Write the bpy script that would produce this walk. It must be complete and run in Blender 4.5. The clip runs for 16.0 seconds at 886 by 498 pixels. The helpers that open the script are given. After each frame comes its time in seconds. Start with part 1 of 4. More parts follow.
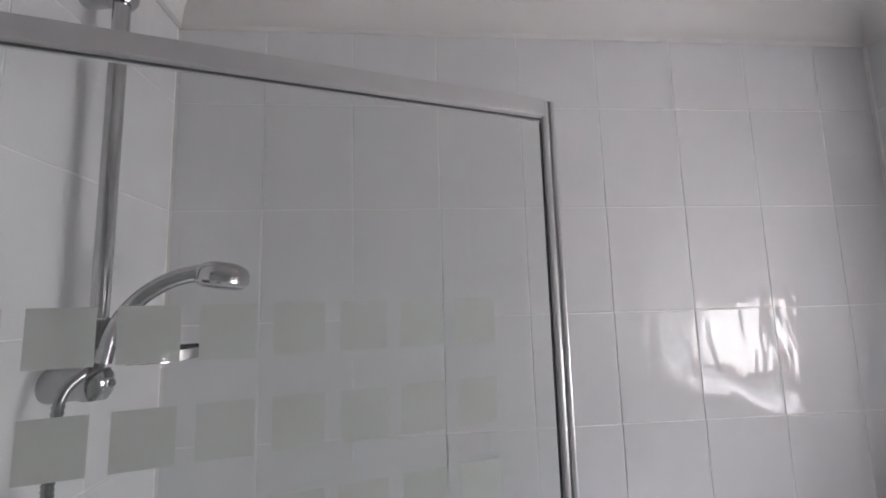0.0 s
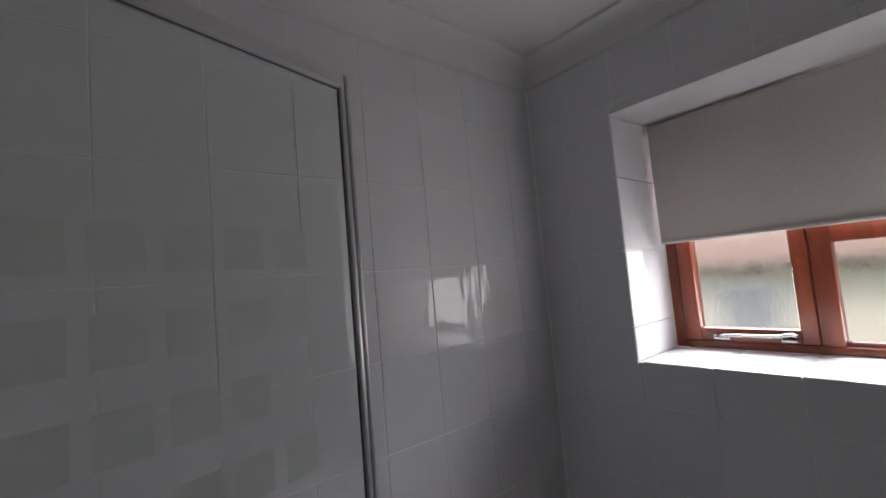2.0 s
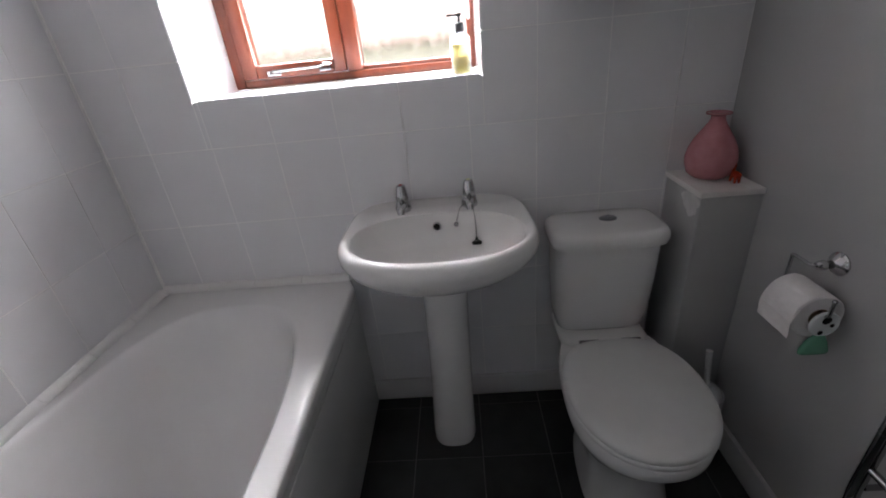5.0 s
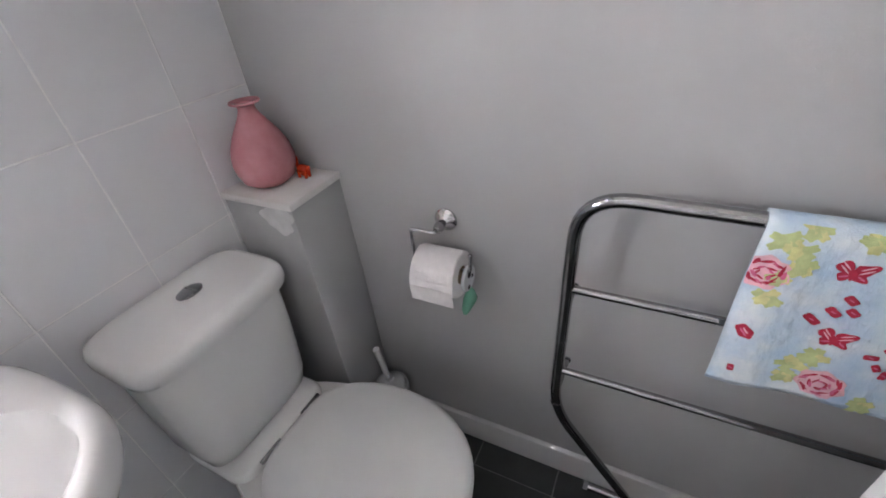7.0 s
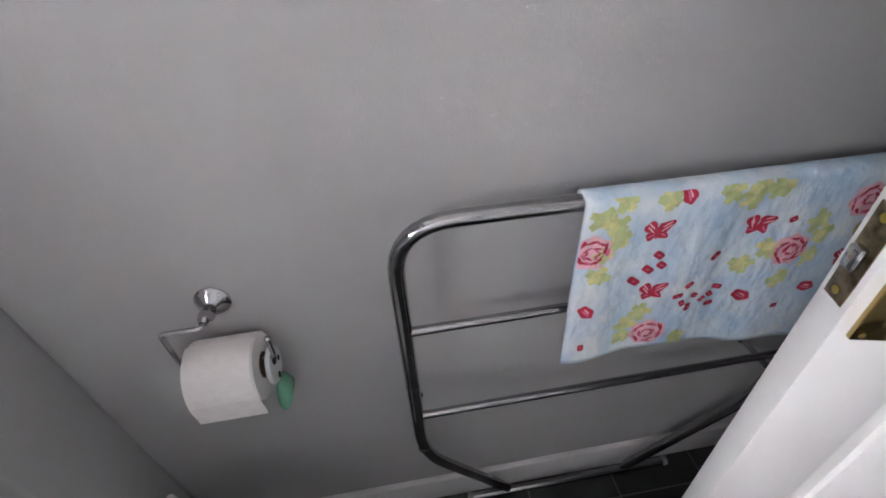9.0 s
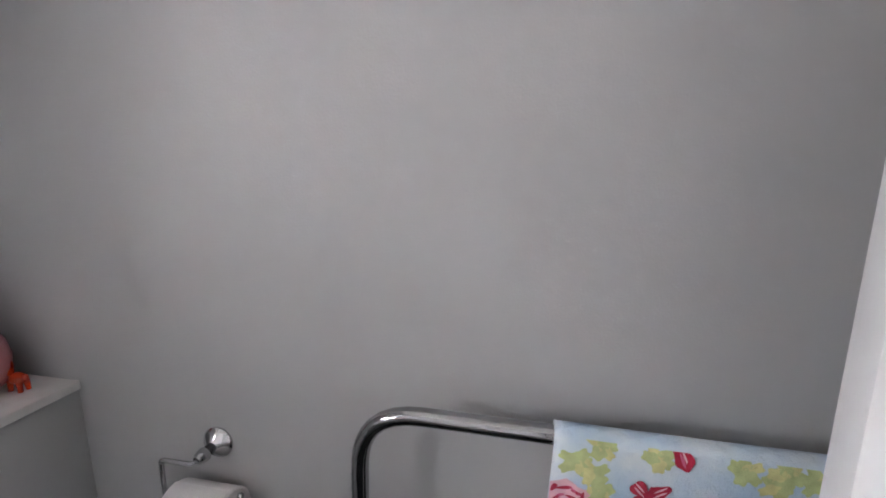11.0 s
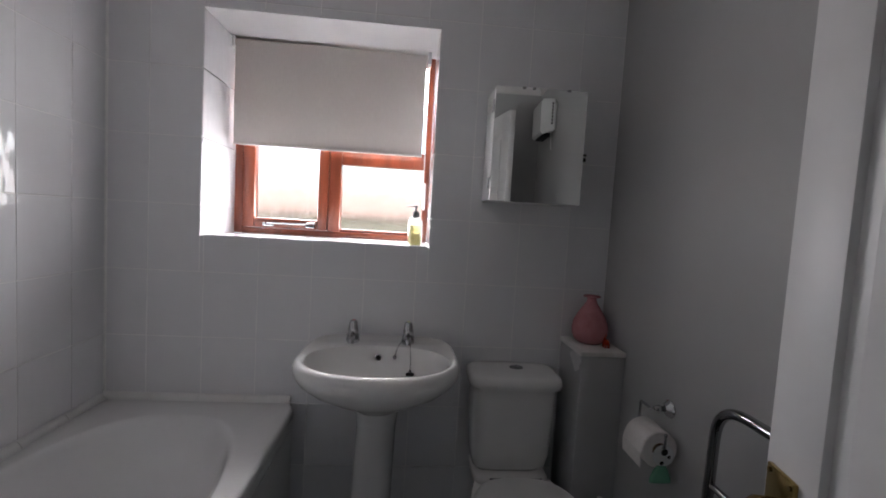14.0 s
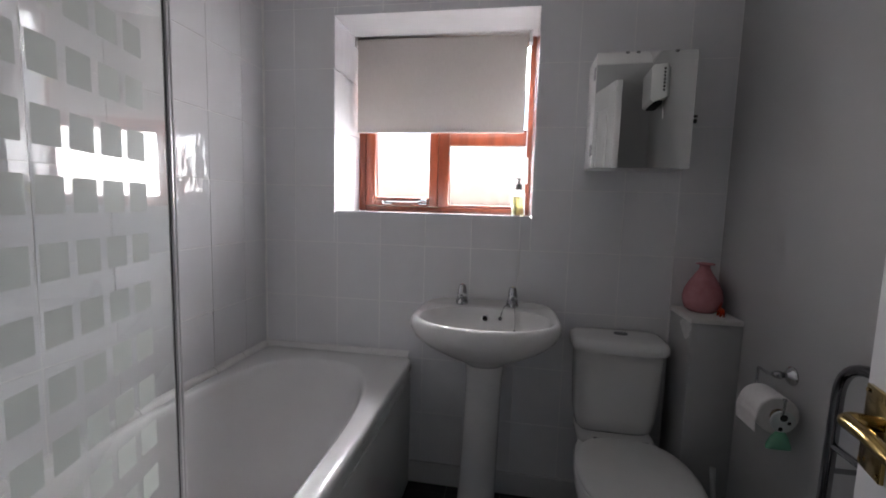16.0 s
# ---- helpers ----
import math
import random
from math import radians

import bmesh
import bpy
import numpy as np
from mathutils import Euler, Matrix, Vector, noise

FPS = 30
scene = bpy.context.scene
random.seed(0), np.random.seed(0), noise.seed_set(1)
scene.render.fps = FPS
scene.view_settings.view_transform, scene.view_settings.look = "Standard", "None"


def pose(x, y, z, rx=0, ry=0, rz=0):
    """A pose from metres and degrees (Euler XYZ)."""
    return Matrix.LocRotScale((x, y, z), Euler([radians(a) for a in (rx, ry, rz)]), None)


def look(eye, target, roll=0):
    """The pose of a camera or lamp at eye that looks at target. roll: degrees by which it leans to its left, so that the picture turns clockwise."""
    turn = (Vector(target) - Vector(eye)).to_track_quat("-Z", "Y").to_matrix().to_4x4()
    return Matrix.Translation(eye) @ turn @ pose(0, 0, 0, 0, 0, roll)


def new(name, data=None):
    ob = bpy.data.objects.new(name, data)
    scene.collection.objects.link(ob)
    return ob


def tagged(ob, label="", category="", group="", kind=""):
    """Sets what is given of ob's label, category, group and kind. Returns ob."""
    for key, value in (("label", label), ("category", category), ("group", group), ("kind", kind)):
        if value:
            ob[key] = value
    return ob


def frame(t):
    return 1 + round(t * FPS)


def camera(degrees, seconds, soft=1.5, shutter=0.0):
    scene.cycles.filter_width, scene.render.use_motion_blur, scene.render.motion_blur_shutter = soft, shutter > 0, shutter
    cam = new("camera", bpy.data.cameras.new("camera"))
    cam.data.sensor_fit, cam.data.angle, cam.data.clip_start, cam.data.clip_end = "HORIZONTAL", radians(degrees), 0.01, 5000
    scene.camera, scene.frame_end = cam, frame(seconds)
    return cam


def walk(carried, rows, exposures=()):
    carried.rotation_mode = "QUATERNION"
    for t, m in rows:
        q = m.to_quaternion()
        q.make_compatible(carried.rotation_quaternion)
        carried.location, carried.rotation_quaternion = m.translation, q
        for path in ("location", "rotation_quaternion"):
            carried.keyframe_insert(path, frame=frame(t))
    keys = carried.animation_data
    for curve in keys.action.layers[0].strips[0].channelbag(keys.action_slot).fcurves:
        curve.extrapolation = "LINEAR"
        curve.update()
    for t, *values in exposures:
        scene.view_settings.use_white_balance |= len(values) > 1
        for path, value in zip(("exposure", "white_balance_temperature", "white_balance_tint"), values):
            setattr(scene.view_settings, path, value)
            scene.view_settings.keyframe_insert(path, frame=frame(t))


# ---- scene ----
cam = camera(92.5, 16.0, soft=1.8)
PATH = [
    (0, (0.763, -0.616, 1.609), (0.936, 1.361, 1.858), -1.6),
    (0.5, (0.713, -0.654, 1.627), (1.078, 1.251, 2.116), -1.5),
    (1, (0.712, -0.683, 1.601), (1.322, 1.155, 2.101), -3.1),
    (1.5, (0.671, -0.693, 1.574), (1.668, 0.995, 1.969), -5.6),
    (2, (0.646, -0.687, 1.533), (1.914, 0.853, 1.679), -5.0),
    (2.5, (0.647, -0.628, 1.489), (2.232, 0.586, 1.355), -4.5),
    (3, (0.652, -0.626, 1.459), (2.389, 0.278, 1.053), -3.6),
    (3.5, (0.661, -0.654, 1.419), (2.439, 0.052, 0.837), -4.7),
    (3.7, (0.651, -0.631, 1.416), (2.457, -0.086, 0.752), -3.9),
    (5.8, (0.845, -0.828, 1.281), (2.527, -1.174, 0.256), -8.1),
    (6, (0.908, -0.782, 1.281), (2.503, -1.378, 0.234), -6.8),
    (6.5, (1.006, -0.867, 1.264), (2.304, -1.926, 0.171), -6.4),
    (7, (1.135, -0.869, 1.273), (1.954, -2.297, 0.138), -6.6),
    (7.5, (1.197, -0.899, 1.251), (1.578, -2.453, 0.051), -5.0),
    (8, (1.208, -0.952, 1.231), (1.353, -2.517, -0.006), -5.4),
    (8.5, (1.203, -1.021, 1.221), (1.171, -2.601, -0.005), -6.1),
    (8.7, (1.213, -1.053, 1.231), (1.058, -2.6, -0.027), -4.9),
    (11, (1.029, -1.016, 1.253), (1.409, -2.943, 0.874), 0.2),
    (11.5, (0.924, -0.988, 1.278), (1.763, -2.78, 0.983), 0.2),
    (12, (0.808, -0.944, 1.291), (2.118, -2.444, 1.105), 2.1),
    (12.5, (0.709, -0.872, 1.321), (2.375, -1.961, 1.13), 3.2),
    (13, (0.609, -0.814, 1.313), (2.476, -1.517, 1.172), 2.7),
    (13.5, (0.477, -0.775, 1.311), (2.435, -1.162, 1.182), 3.1),
    (14, (0.346, -0.766, 1.318), (2.335, -0.928, 1.188), 3.4),
    (14.5, (0.274, -0.76, 1.31), (2.269, -0.694, 1.184), 3.6),
    (15, (0.239, -0.78, 1.276), (2.223, -0.567, 1.141), 4.0),
    (15.5, (0.217, -0.79, 1.251), (2.186, -0.48, 1.079), 2.5),
    (16, (0.215, -0.775, 1.25), (2.178, -0.45, 1.048), 1.6),
]

EXPO = [(0.0, 0.45), (0.5, 0.35), (1.0, 0.1), (1.5, -0.92), (2.0, -1.0), (2.5, -0.92), (3.0, -0.48), (3.5, -0.02), (6.0, 1.15), (6.5, 1.65), (7.0, 2.17), (8.0, 2.24), (8.5, 2.1), (11.0, 1.8), (11.5, 1.7), (12.0, 1.42), (12.5, 0.52), (13.0, -0.28), (13.5, -0.15), (14.0, 0.05), (15.0, 0.15), (16.0, 0.2)]
BASE_EXPOSURE = 2.6
walk(cam, [(t, look(eye, target, roll)) for t, eye, target, roll in PATH], [(t, BASE_EXPOSURE + e) for t, e in EXPO])

# ---- world and sun: a bright overcast day outside the window ----
world = bpy.data.worlds.new("sky")
scene.world = world
world.use_nodes = True
wn = world.node_tree.nodes
sky = wn.new("ShaderNodeTexSky")
sky.sky_type, sky.sun_disc = "NISHITA", False
sky.sun_elevation, sky.sun_rotation = radians(50), radians(-53)
sky.air_density, sky.dust_density, sky.ozone_density = 1.0, 2.5, 1.0
wn["Background"].inputs["Strength"].default_value = 0.13
world.node_tree.links.new(sky.outputs[0], wn["Background"].inputs[0])
sun = new("sun", bpy.data.lights.new("sun", "SUN"))
sun.data.energy, sun.data.angle, sun.data.color = 0.8, radians(14), (1.0, 0.96, 0.9)
sun.matrix_world = look((-4.0, 3.0, 6.0), (0, 0, 0))
# the sky's light coming down from above the line of sight
glow = new("sky_light", bpy.data.lights.new("sky_light", "AREA"))
glow.data.shape, glow.data.size, glow.data.size_y = "RECTANGLE", 2.4, 2.2
glow.data.energy, glow.data.color = 92.0, (0.995, 0.97, 1.0)
glow.matrix_world = look((4.05, -0.48, 3.25), (2.1, -0.42, 1.40))
# the sky's light scattered by the two wet panes below the blind
for y0, y1, z0, z1 in ((-0.350, -0.075, 1.289, 1.590), (-0.816, -0.449, 1.257, 1.544)):
    pane_light = new("pane_light", bpy.data.lights.new("pane_light", "AREA"))
    pane_light.data.shape, pane_light.data.size, pane_light.data.size_y = "RECTANGLE", y1 - y0, z1 - z0
    pane_light.data.energy, pane_light.data.color = 4.6 * (y1 - y0) * (z1 - z0), (0.995, 0.97, 1.0)
    pane_light.data.spread = radians(150)
    pane_light.matrix_world = look((2.301, (y0 + y1) / 2, (z0 + z1) / 2), (1.0, (y0 + y1) / 2, (z0 + z1) / 2 - 0.13))


# ---- materials ----
def mat(name, color, rough=0.5, metal=0.0, **more):
    m = bpy.data.materials.new(name)
    m.use_nodes = True
    b = m.node_tree.nodes["Principled BSDF"]
    b.inputs["Base Color"].default_value = (*color, 1)
    b.inputs["Roughness"].default_value = rough
    b.inputs["Metallic"].default_value = metal
    for key, value in more.items():
        b.inputs[key.replace("_", " ")].default_value = value
    return m


def node(m, kind, **values):
    n = m.node_tree.nodes.new(kind)
    for key, value in values.items():
        n.inputs[key].default_value = value
    return n


def coords(m, shift=False):
    """World-size coordinates, moved on by a random step for each piece."""
    t = m.node_tree.nodes.new("ShaderNodeTexCoord")
    if not shift:
        return t.outputs["Object"]
    info = m.node_tree.nodes.new("ShaderNodeObjectInfo")
    mul = node(m, "ShaderNodeMath")
    mul.operation = "MULTIPLY"
    mul.inputs[1].default_value = 37.0
    add = m.node_tree.nodes.new("ShaderNodeVectorMath")
    add.operation = "ADD"
    m.node_tree.links.new(info.outputs["Random"], mul.inputs[0])
    m.node_tree.links.new(t.outputs["Object"], add.inputs[0])
    m.node_tree.links.new(mul.outputs[0], add.inputs[1])
    return add.outputs[0]


def mottle(m, scale, low, high, socket="Base Color", detail=4.0, stretch=(1, 1, 1), shift=False):
    """Drive a socket between two values by noise."""
    L = m.node_tree.links
    mapping = m.node_tree.nodes.new("ShaderNodeMapping")
    mapping.inputs["Scale"].default_value = stretch
    L.new(coords(m, shift), mapping.inputs[0])
    tex = node(m, "ShaderNodeTexNoise", Scale=scale, Detail=detail)
    L.new(mapping.outputs[0], tex.inputs["Vector"])
    ramp = m.node_tree.nodes.new("ShaderNodeValToRGB")
    ramp.color_ramp.elements[0].position, ramp.color_ramp.elements[1].position = 0.3, 0.7
    for e, v in zip(ramp.color_ramp.elements, (low, high)):
        e.color = (*v, 1) if isinstance(v, tuple) else (v, v, v, 1)
    L.new(tex.outputs[0], ramp.inputs[0])
    L.new(ramp.outputs[0], m.node_tree.nodes["Principled BSDF"].inputs[socket])
    return m


def relief(m, scale, distance, detail=2.0, stretch=(1, 1, 1), shift=False, strength=1.0, socket="Normal"):
    L = m.node_tree.links
    b = m.node_tree.nodes["Principled BSDF"]
    mapping = m.node_tree.nodes.new("ShaderNodeMapping")
    mapping.inputs["Scale"].default_value = stretch
    L.new(coords(m, shift), mapping.inputs[0])
    tex = node(m, "ShaderNodeTexNoise", Scale=scale, Detail=detail)
    L.new(mapping.outputs[0], tex.inputs["Vector"])
    bump = node(m, "ShaderNodeBump", Strength=strength, Distance=distance)
    L.new(tex.outputs[0], bump.inputs["Height"])
    if b.inputs[socket].links:
        L.new(b.inputs[socket].links[0].from_socket, bump.inputs["Normal"])
    L.new(bump.outputs[0], b.inputs[socket])
    return m


TILE = mat("glazed_white_tile", (0.75, 0.745, 0.76), 0.5, Coat_Weight=1.0, Coat_Roughness=0.015, Coat_IOR=1.46, Specular_IOR_Level=0.2)
mottle(TILE, 9.0, (0.74, 0.735, 0.75), (0.762, 0.757, 0.772), shift=True)
relief(TILE, 24.0, 0.0026, 1.0, (1, 1, 0.38), shift=True, socket="Coat Normal")
GROUT = mat("grout", (0.86, 0.85, 0.84), 0.8)
mottle(GROUT, 25, (0.80, 0.79, 0.78), (0.90, 0.89, 0.88))
relief(GROUT, 400, 0.0004)
GREY = mat("grey_wall_paint", (0.432, 0.43, 0.43), 0.5)
mottle(GREY, 2.2, (0.417, 0.415, 0.415), (0.447, 0.445, 0.445))
relief(GREY, 260, 0.0003, 3)
CEIL = mat("ceiling_paint", (0.74, 0.72, 0.71), 0.8)
mottle(CEIL, 1.7, (0.71, 0.69, 0.68), (0.77, 0.75, 0.74))
relief(CEIL, 180, 0.0005, 3)
GLOSS = mat("white_gloss_paint", (0.78, 0.77, 0.77), 0.45)
mottle(GLOSS, 6, (0.585, 0.575, 0.575), (0.635, 0.625, 0.625))
relief(GLOSS, 90, 0.00025, 2, (1, 1, 0.15))
SLATE = mat("black_floor_tile", (0.02, 0.021, 0.022), 0.35)
mottle(SLATE, 9, (0.012, 0.013, 0.014), (0.034, 0.035, 0.036), detail=8, shift=True)
relief(SLATE, 30, 0.0012, 6, shift=True)
FLOORGROUT = mat("dark_floor_grout", (0.17, 0.17, 0.165), 0.9)
mottle(FLOORGROUT, 40, (0.12, 0.12, 0.118), (0.21, 0.21, 0.205))
ACRYLIC = mat("white_acrylic", (0.78, 0.77, 0.77), 0.14, Specular_IOR_Level=0.35)
mottle(ACRYLIC, 4, (0.76, 0.75, 0.75), (0.80, 0.79, 0.79))
CERAMIC = mat("white_vitreous_china", (0.78, 0.77, 0.76), 0.08, Specular_IOR_Level=0.4)
mottle(CERAMIC, 5, (0.76, 0.75, 0.74), (0.80, 0.79, 0.78))
relief(CERAMIC, 14, 0.0006, 1)
PLASTIC = mat("white_plastic", (0.75, 0.75, 0.74), 0.3)
mottle(PLASTIC, 7, (0.72, 0.72, 0.71), (0.77, 0.77, 0.76))
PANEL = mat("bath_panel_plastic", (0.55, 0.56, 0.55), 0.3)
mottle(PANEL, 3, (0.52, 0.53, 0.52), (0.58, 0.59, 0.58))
CHROME = mat("chrome", (0.52, 0.52, 0.53), 0.08, 1.0)
mottle(CHROME, 30, 0.05, 0.14, "Roughness")
DARKCHROME = mat("dark_chrome_tube", (0.34, 0.34, 0.35), 0.06, 1.0)
mottle(DARKCHROME, 25, 0.03, 0.10, "Roughness")
ALU = mat("brushed_aluminium", (0.62, 0.61, 0.62), 0.34, 0.25)
mottle(ALU, 40, 0.28, 0.4, "Roughness", stretch=(1, 1, 8))
BRASS = mat("polished_brass", (0.50, 0.36, 0.14), 0.1, 1.0)
mottle(BRASS, 40, 0.05, 0.16, "Roughness")
WORNBRASS = mat("worn_brass", (0.22, 0.17, 0.10), 0.3, 1.0)
mottle(WORNBRASS, 70, (0.10, 0.08, 0.05), (0.42, 0.34, 0.22), detail=6)
RUBBER = mat("black_rubber", (0.015, 0.015, 0.015), 0.5)
mottle(RUBBER, 60, 0.4, 0.65, "Roughness")
# near-black colour standing in for the shade inside holes and vents
HOLE_SHADE = mat("painted_hole_shade", (0.006, 0.006, 0.006), 0.9)
WOOD = mat("mahogany_stained_wood", (0.20, 0.045, 0.02), 0.28)
mottle(WOOD, 18, (0.13, 0.026, 0.012), (0.27, 0.065, 0.03), detail=6, stretch=(1, 1, 0.12))
relief(WOOD, 60, 0.0006, 4, (1, 1, 0.1))
MIRROR = mat("mirror_silver", (0.86, 0.88, 0.87), 0.008, 1.0)
GLASS = mat("clear_glass", (0.96, 0.98, 0.97), 0.0, Transmission_Weight=1.0, IOR=1.45)
PANE = mat("wet_window_glass", (0.97, 0.98, 0.98), 0.1, Transmission_Weight=1.0, IOR=1.25)
mottle(PANE, 60, 0.06, 0.27, "Roughness", detail=5, stretch=(1, 1, 0.3))
relief(PANE, 130, 0.0012, 3, (1, 1, 0.35))
FROST = mat("frosted_glass_film", (0.74, 0.76, 0.73), 0.5)
mottle(FROST, 30, 0.42, 0.58, "Roughness")
fn = FROST.node_tree
haze = fn.nodes.new("ShaderNodeBsdfTranslucent")
haze.inputs[0].default_value = (0.86, 0.88, 0.86, 1)
clear = fn.nodes.new("ShaderNodeBsdfTransparent")
clear.inputs[0].default_value = (0.93, 0.95, 0.93, 1)
m1, m2 = fn.nodes.new("ShaderNodeMixShader"), fn.nodes.new("ShaderNodeMixShader")
m1.inputs[0].default_value, m2.inputs[0].default_value = 0.5, 0.22
fn.links.new(fn.nodes["Principled BSDF"].outputs[0], m1.inputs[1])
fn.links.new(haze.outputs[0], m1.inputs[2])
fn.links.new(m1.outputs[0], m2.inputs[1])
fn.links.new(clear.outputs[0], m2.inputs[2])
fn.links.new(m2.outputs[0], fn.nodes["Material Output"].inputs[0])
GASKET = mat("grey_gasket", (0.10, 0.10, 0.10), 0.5)
CLOUDY = mat("cloudy_plastic", (0.80, 0.82, 0.82), 0.25, Transmission_Weight=0.1, IOR=1.3)
PINK = mat("frosted_pink_glass", (0.68, 0.27, 0.30), 0.2, Transmission_Weight=0.3)
mottle(PINK, 25, (0.63, 0.24, 0.27), (0.75, 0.34, 0.37))
relief(PINK, 55, 0.0006)
RED = mat("red_glass", (0.85, 0.08, 0.02), 0.1, Transmission_Weight=0.55)
PAPER = mat("toilet_tissue", (0.80, 0.77, 0.76), 0.95)
mottle(PAPER, 60, (0.76, 0.73, 0.72), (0.82, 0.79, 0.78))
relief(PAPER, 350, 0.0006)
CARD = mat("brown_cardboard", (0.25, 0.17, 0.11), 0.9)
mottle(CARD, 50, (0.2, 0.14, 0.09), (0.3, 0.2, 0.13))
SOAP = mat("yellow_liquid_soap", (0.94, 0.82, 0.32), 0.05, Transmission_Weight=0.6, IOR=1.34)
CLEARPLASTIC = mat("clear_plastic", (0.9, 0.92, 0.93), 0.12, Transmission_Weight=0.85, IOR=1.4)
GREYPLASTIC = mat("grey_plastic", (0.24, 0.24, 0.245), 0.35)
GELGREEN = mat("green_gel", (0.30, 0.72, 0.50), 0.25, Transmission_Weight=0.5)
STONE = mat("white_ledge_paint", (0.74, 0.72, 0.70), 0.3)
mottle(STONE, 20, (0.68, 0.65, 0.62), (0.78, 0.76, 0.75))
TOWEL = mat("pale_blue_towelling", (0.50, 0.63, 0.76), 0.95)
mottle(TOWEL, 17, (0.40, 0.56, 0.73), (0.72, 0.77, 0.80), detail=6)
relief(TOWEL, 700, 0.0012)
relief(TOWEL, 17, 0.009, 2, (1, 1, 0.55))
relief(TOWEL, 75, 0.0035, 3, (1, 1, 0.7))
PRINTS = {}
for key, c in (("leaf", (0.50, 0.57, 0.27)), ("yellow", (0.64, 0.63, 0.30)), ("pink", (0.62, 0.14, 0.25)), ("pale", (0.78, 0.46, 0.53)), ("red", (0.44, 0.02, 0.055))):
    PRINTS[key] = mat("print_" + key, c, 0.95)
    mottle(PRINTS[key], 60, tuple(v * 0.8 for v in c), tuple(min(1, v * 1.15) for v in c))
    relief(PRINTS[key], 700, 0.0012)
    relief(PRINTS[key], 17, 0.009, 2, (1, 1, 0.55))
CARPET = mat("hall_carpet", (0.22, 0.19, 0.17), 0.95)
mottle(CARPET, 60, (0.18, 0.15, 0.13), (0.26, 0.23, 0.2))
RENDER = mat("cream_render", (0.52, 0.46, 0.38), 0.9)
mottle(RENDER, 2, (0.47, 0.415, 0.34), (0.57, 0.505, 0.42))
ROOF = mat("pinkish_roof_tile", (0.36, 0.25, 0.21), 0.9)
mottle(ROOF, 6, (0.30, 0.20, 0.17), (0.42, 0.30, 0.25))
GUTTER = mat("brown_gutter_plastic", (0.08, 0.06, 0.05), 0.5)
LAWN = mat("grass_ground", (0.07, 0.10, 0.04), 0.95)
mottle(LAWN, 3, (0.05, 0.08, 0.03), (0.1, 0.13, 0.06))
BLIND = mat("cream_blind_fabric", (0.62, 0.57, 0.535), 0.9)
mottle(BLIND, 500, (0.58, 0.53, 0.495), (0.64, 0.59, 0.555), stretch=(1, 1, 0.1))
bl = BLIND.node_tree
tr = bl.nodes.new("ShaderNodeBsdfTranslucent")
tr.inputs[0].default_value = (0.60, 0.55, 0.48, 1)
mx = bl.nodes.new("ShaderNodeMixShader")
mx.inputs[0].default_value = 0.06
bl.links.new(bl.nodes["Principled BSDF"].outputs[0], mx.inputs[1])
bl.links.new(tr.outputs[0], mx.inputs[2])
bl.links.new(mx.outputs[0], bl.nodes["Material Output"].inputs[0])


# ---- mesh helpers ----
def mesh_of(name, bm, material, smooth=40):
    me = bpy.data.meshes.new(name)
    bmesh.ops.recalc_face_normals(bm, faces=bm.faces)
    bm.to_mesh(me)
    bm.free()
    me.materials.append(material)
    if smooth:
        me.polygons.foreach_set("use_smooth", [True] * len(me.polygons))
        me.set_sharp_from_angle(angle=radians(smooth))
    return me


def base_of(ob):
    v = Vector((0, 0, 0))
    while ob:
        v += ob.location
        ob = ob.parent
    return v


def thing(name, loc, label, category, group="", kind=""):
    ob = new(name)
    ob.empty_display_size = 0.05
    ob.location = loc
    return tagged(ob, label, category, group, kind)


def part(name, bm, material, parent, label="", smooth=40):
    bmesh.ops.translate(bm, verts=bm.verts, vec=-base_of(parent))
    ob = new(name, mesh_of(name, bm, material, smooth))
    ob.parent = parent
    return tagged(ob, label)


def solid(name, bm, material, label="", category="", kind="", smooth=40, group=""):
    return tagged(new(name, mesh_of(name, bm, material, smooth)), label, category, group, kind)


def add_box(bm, x0, x1, y0, y1, z0, z1, bevel=0.0, seg=2):
    r = bmesh.ops.create_cube(bm, size=1)
    for v in r["verts"]:
        v.co = Vector((x0 + (v.co.x + 0.5) * (x1 - x0), y0 + (v.co.y + 0.5) * (y1 - y0), z0 + (v.co.z + 0.5) * (z1 - z0)))
    if bevel:
        edges = list({e for v in r["verts"] for e in v.link_edges})
        bmesh.ops.bevel(bm, geom=edges, offset=bevel, segments=seg, profile=0.5, affect="EDGES")
    return bm


def box(x0, x1, y0, y1, z0, z1, bevel=0.0, seg=2):
    return add_box(bmesh.new(), x0, x1, y0, y1, z0, z1, bevel, seg)


def loft(bm, loops, cap_first=True, cap_last=True, closed=True):
    """Skin loops of equally many points."""
    rows = [[bm.verts.new(p) for p in loop] for loop in loops]
    n = len(rows[0])
    for a, b in zip(rows, rows[1:]):
        for i in range(n if closed else n - 1):
            j = (i + 1) % n
            bm.faces.new((a[i], a[j], b[j], b[i]))
    if closed and cap_first:
        bm.faces.new(rows[0])
    if closed and cap_last:
        bm.faces.new(rows[-1])
    return bm


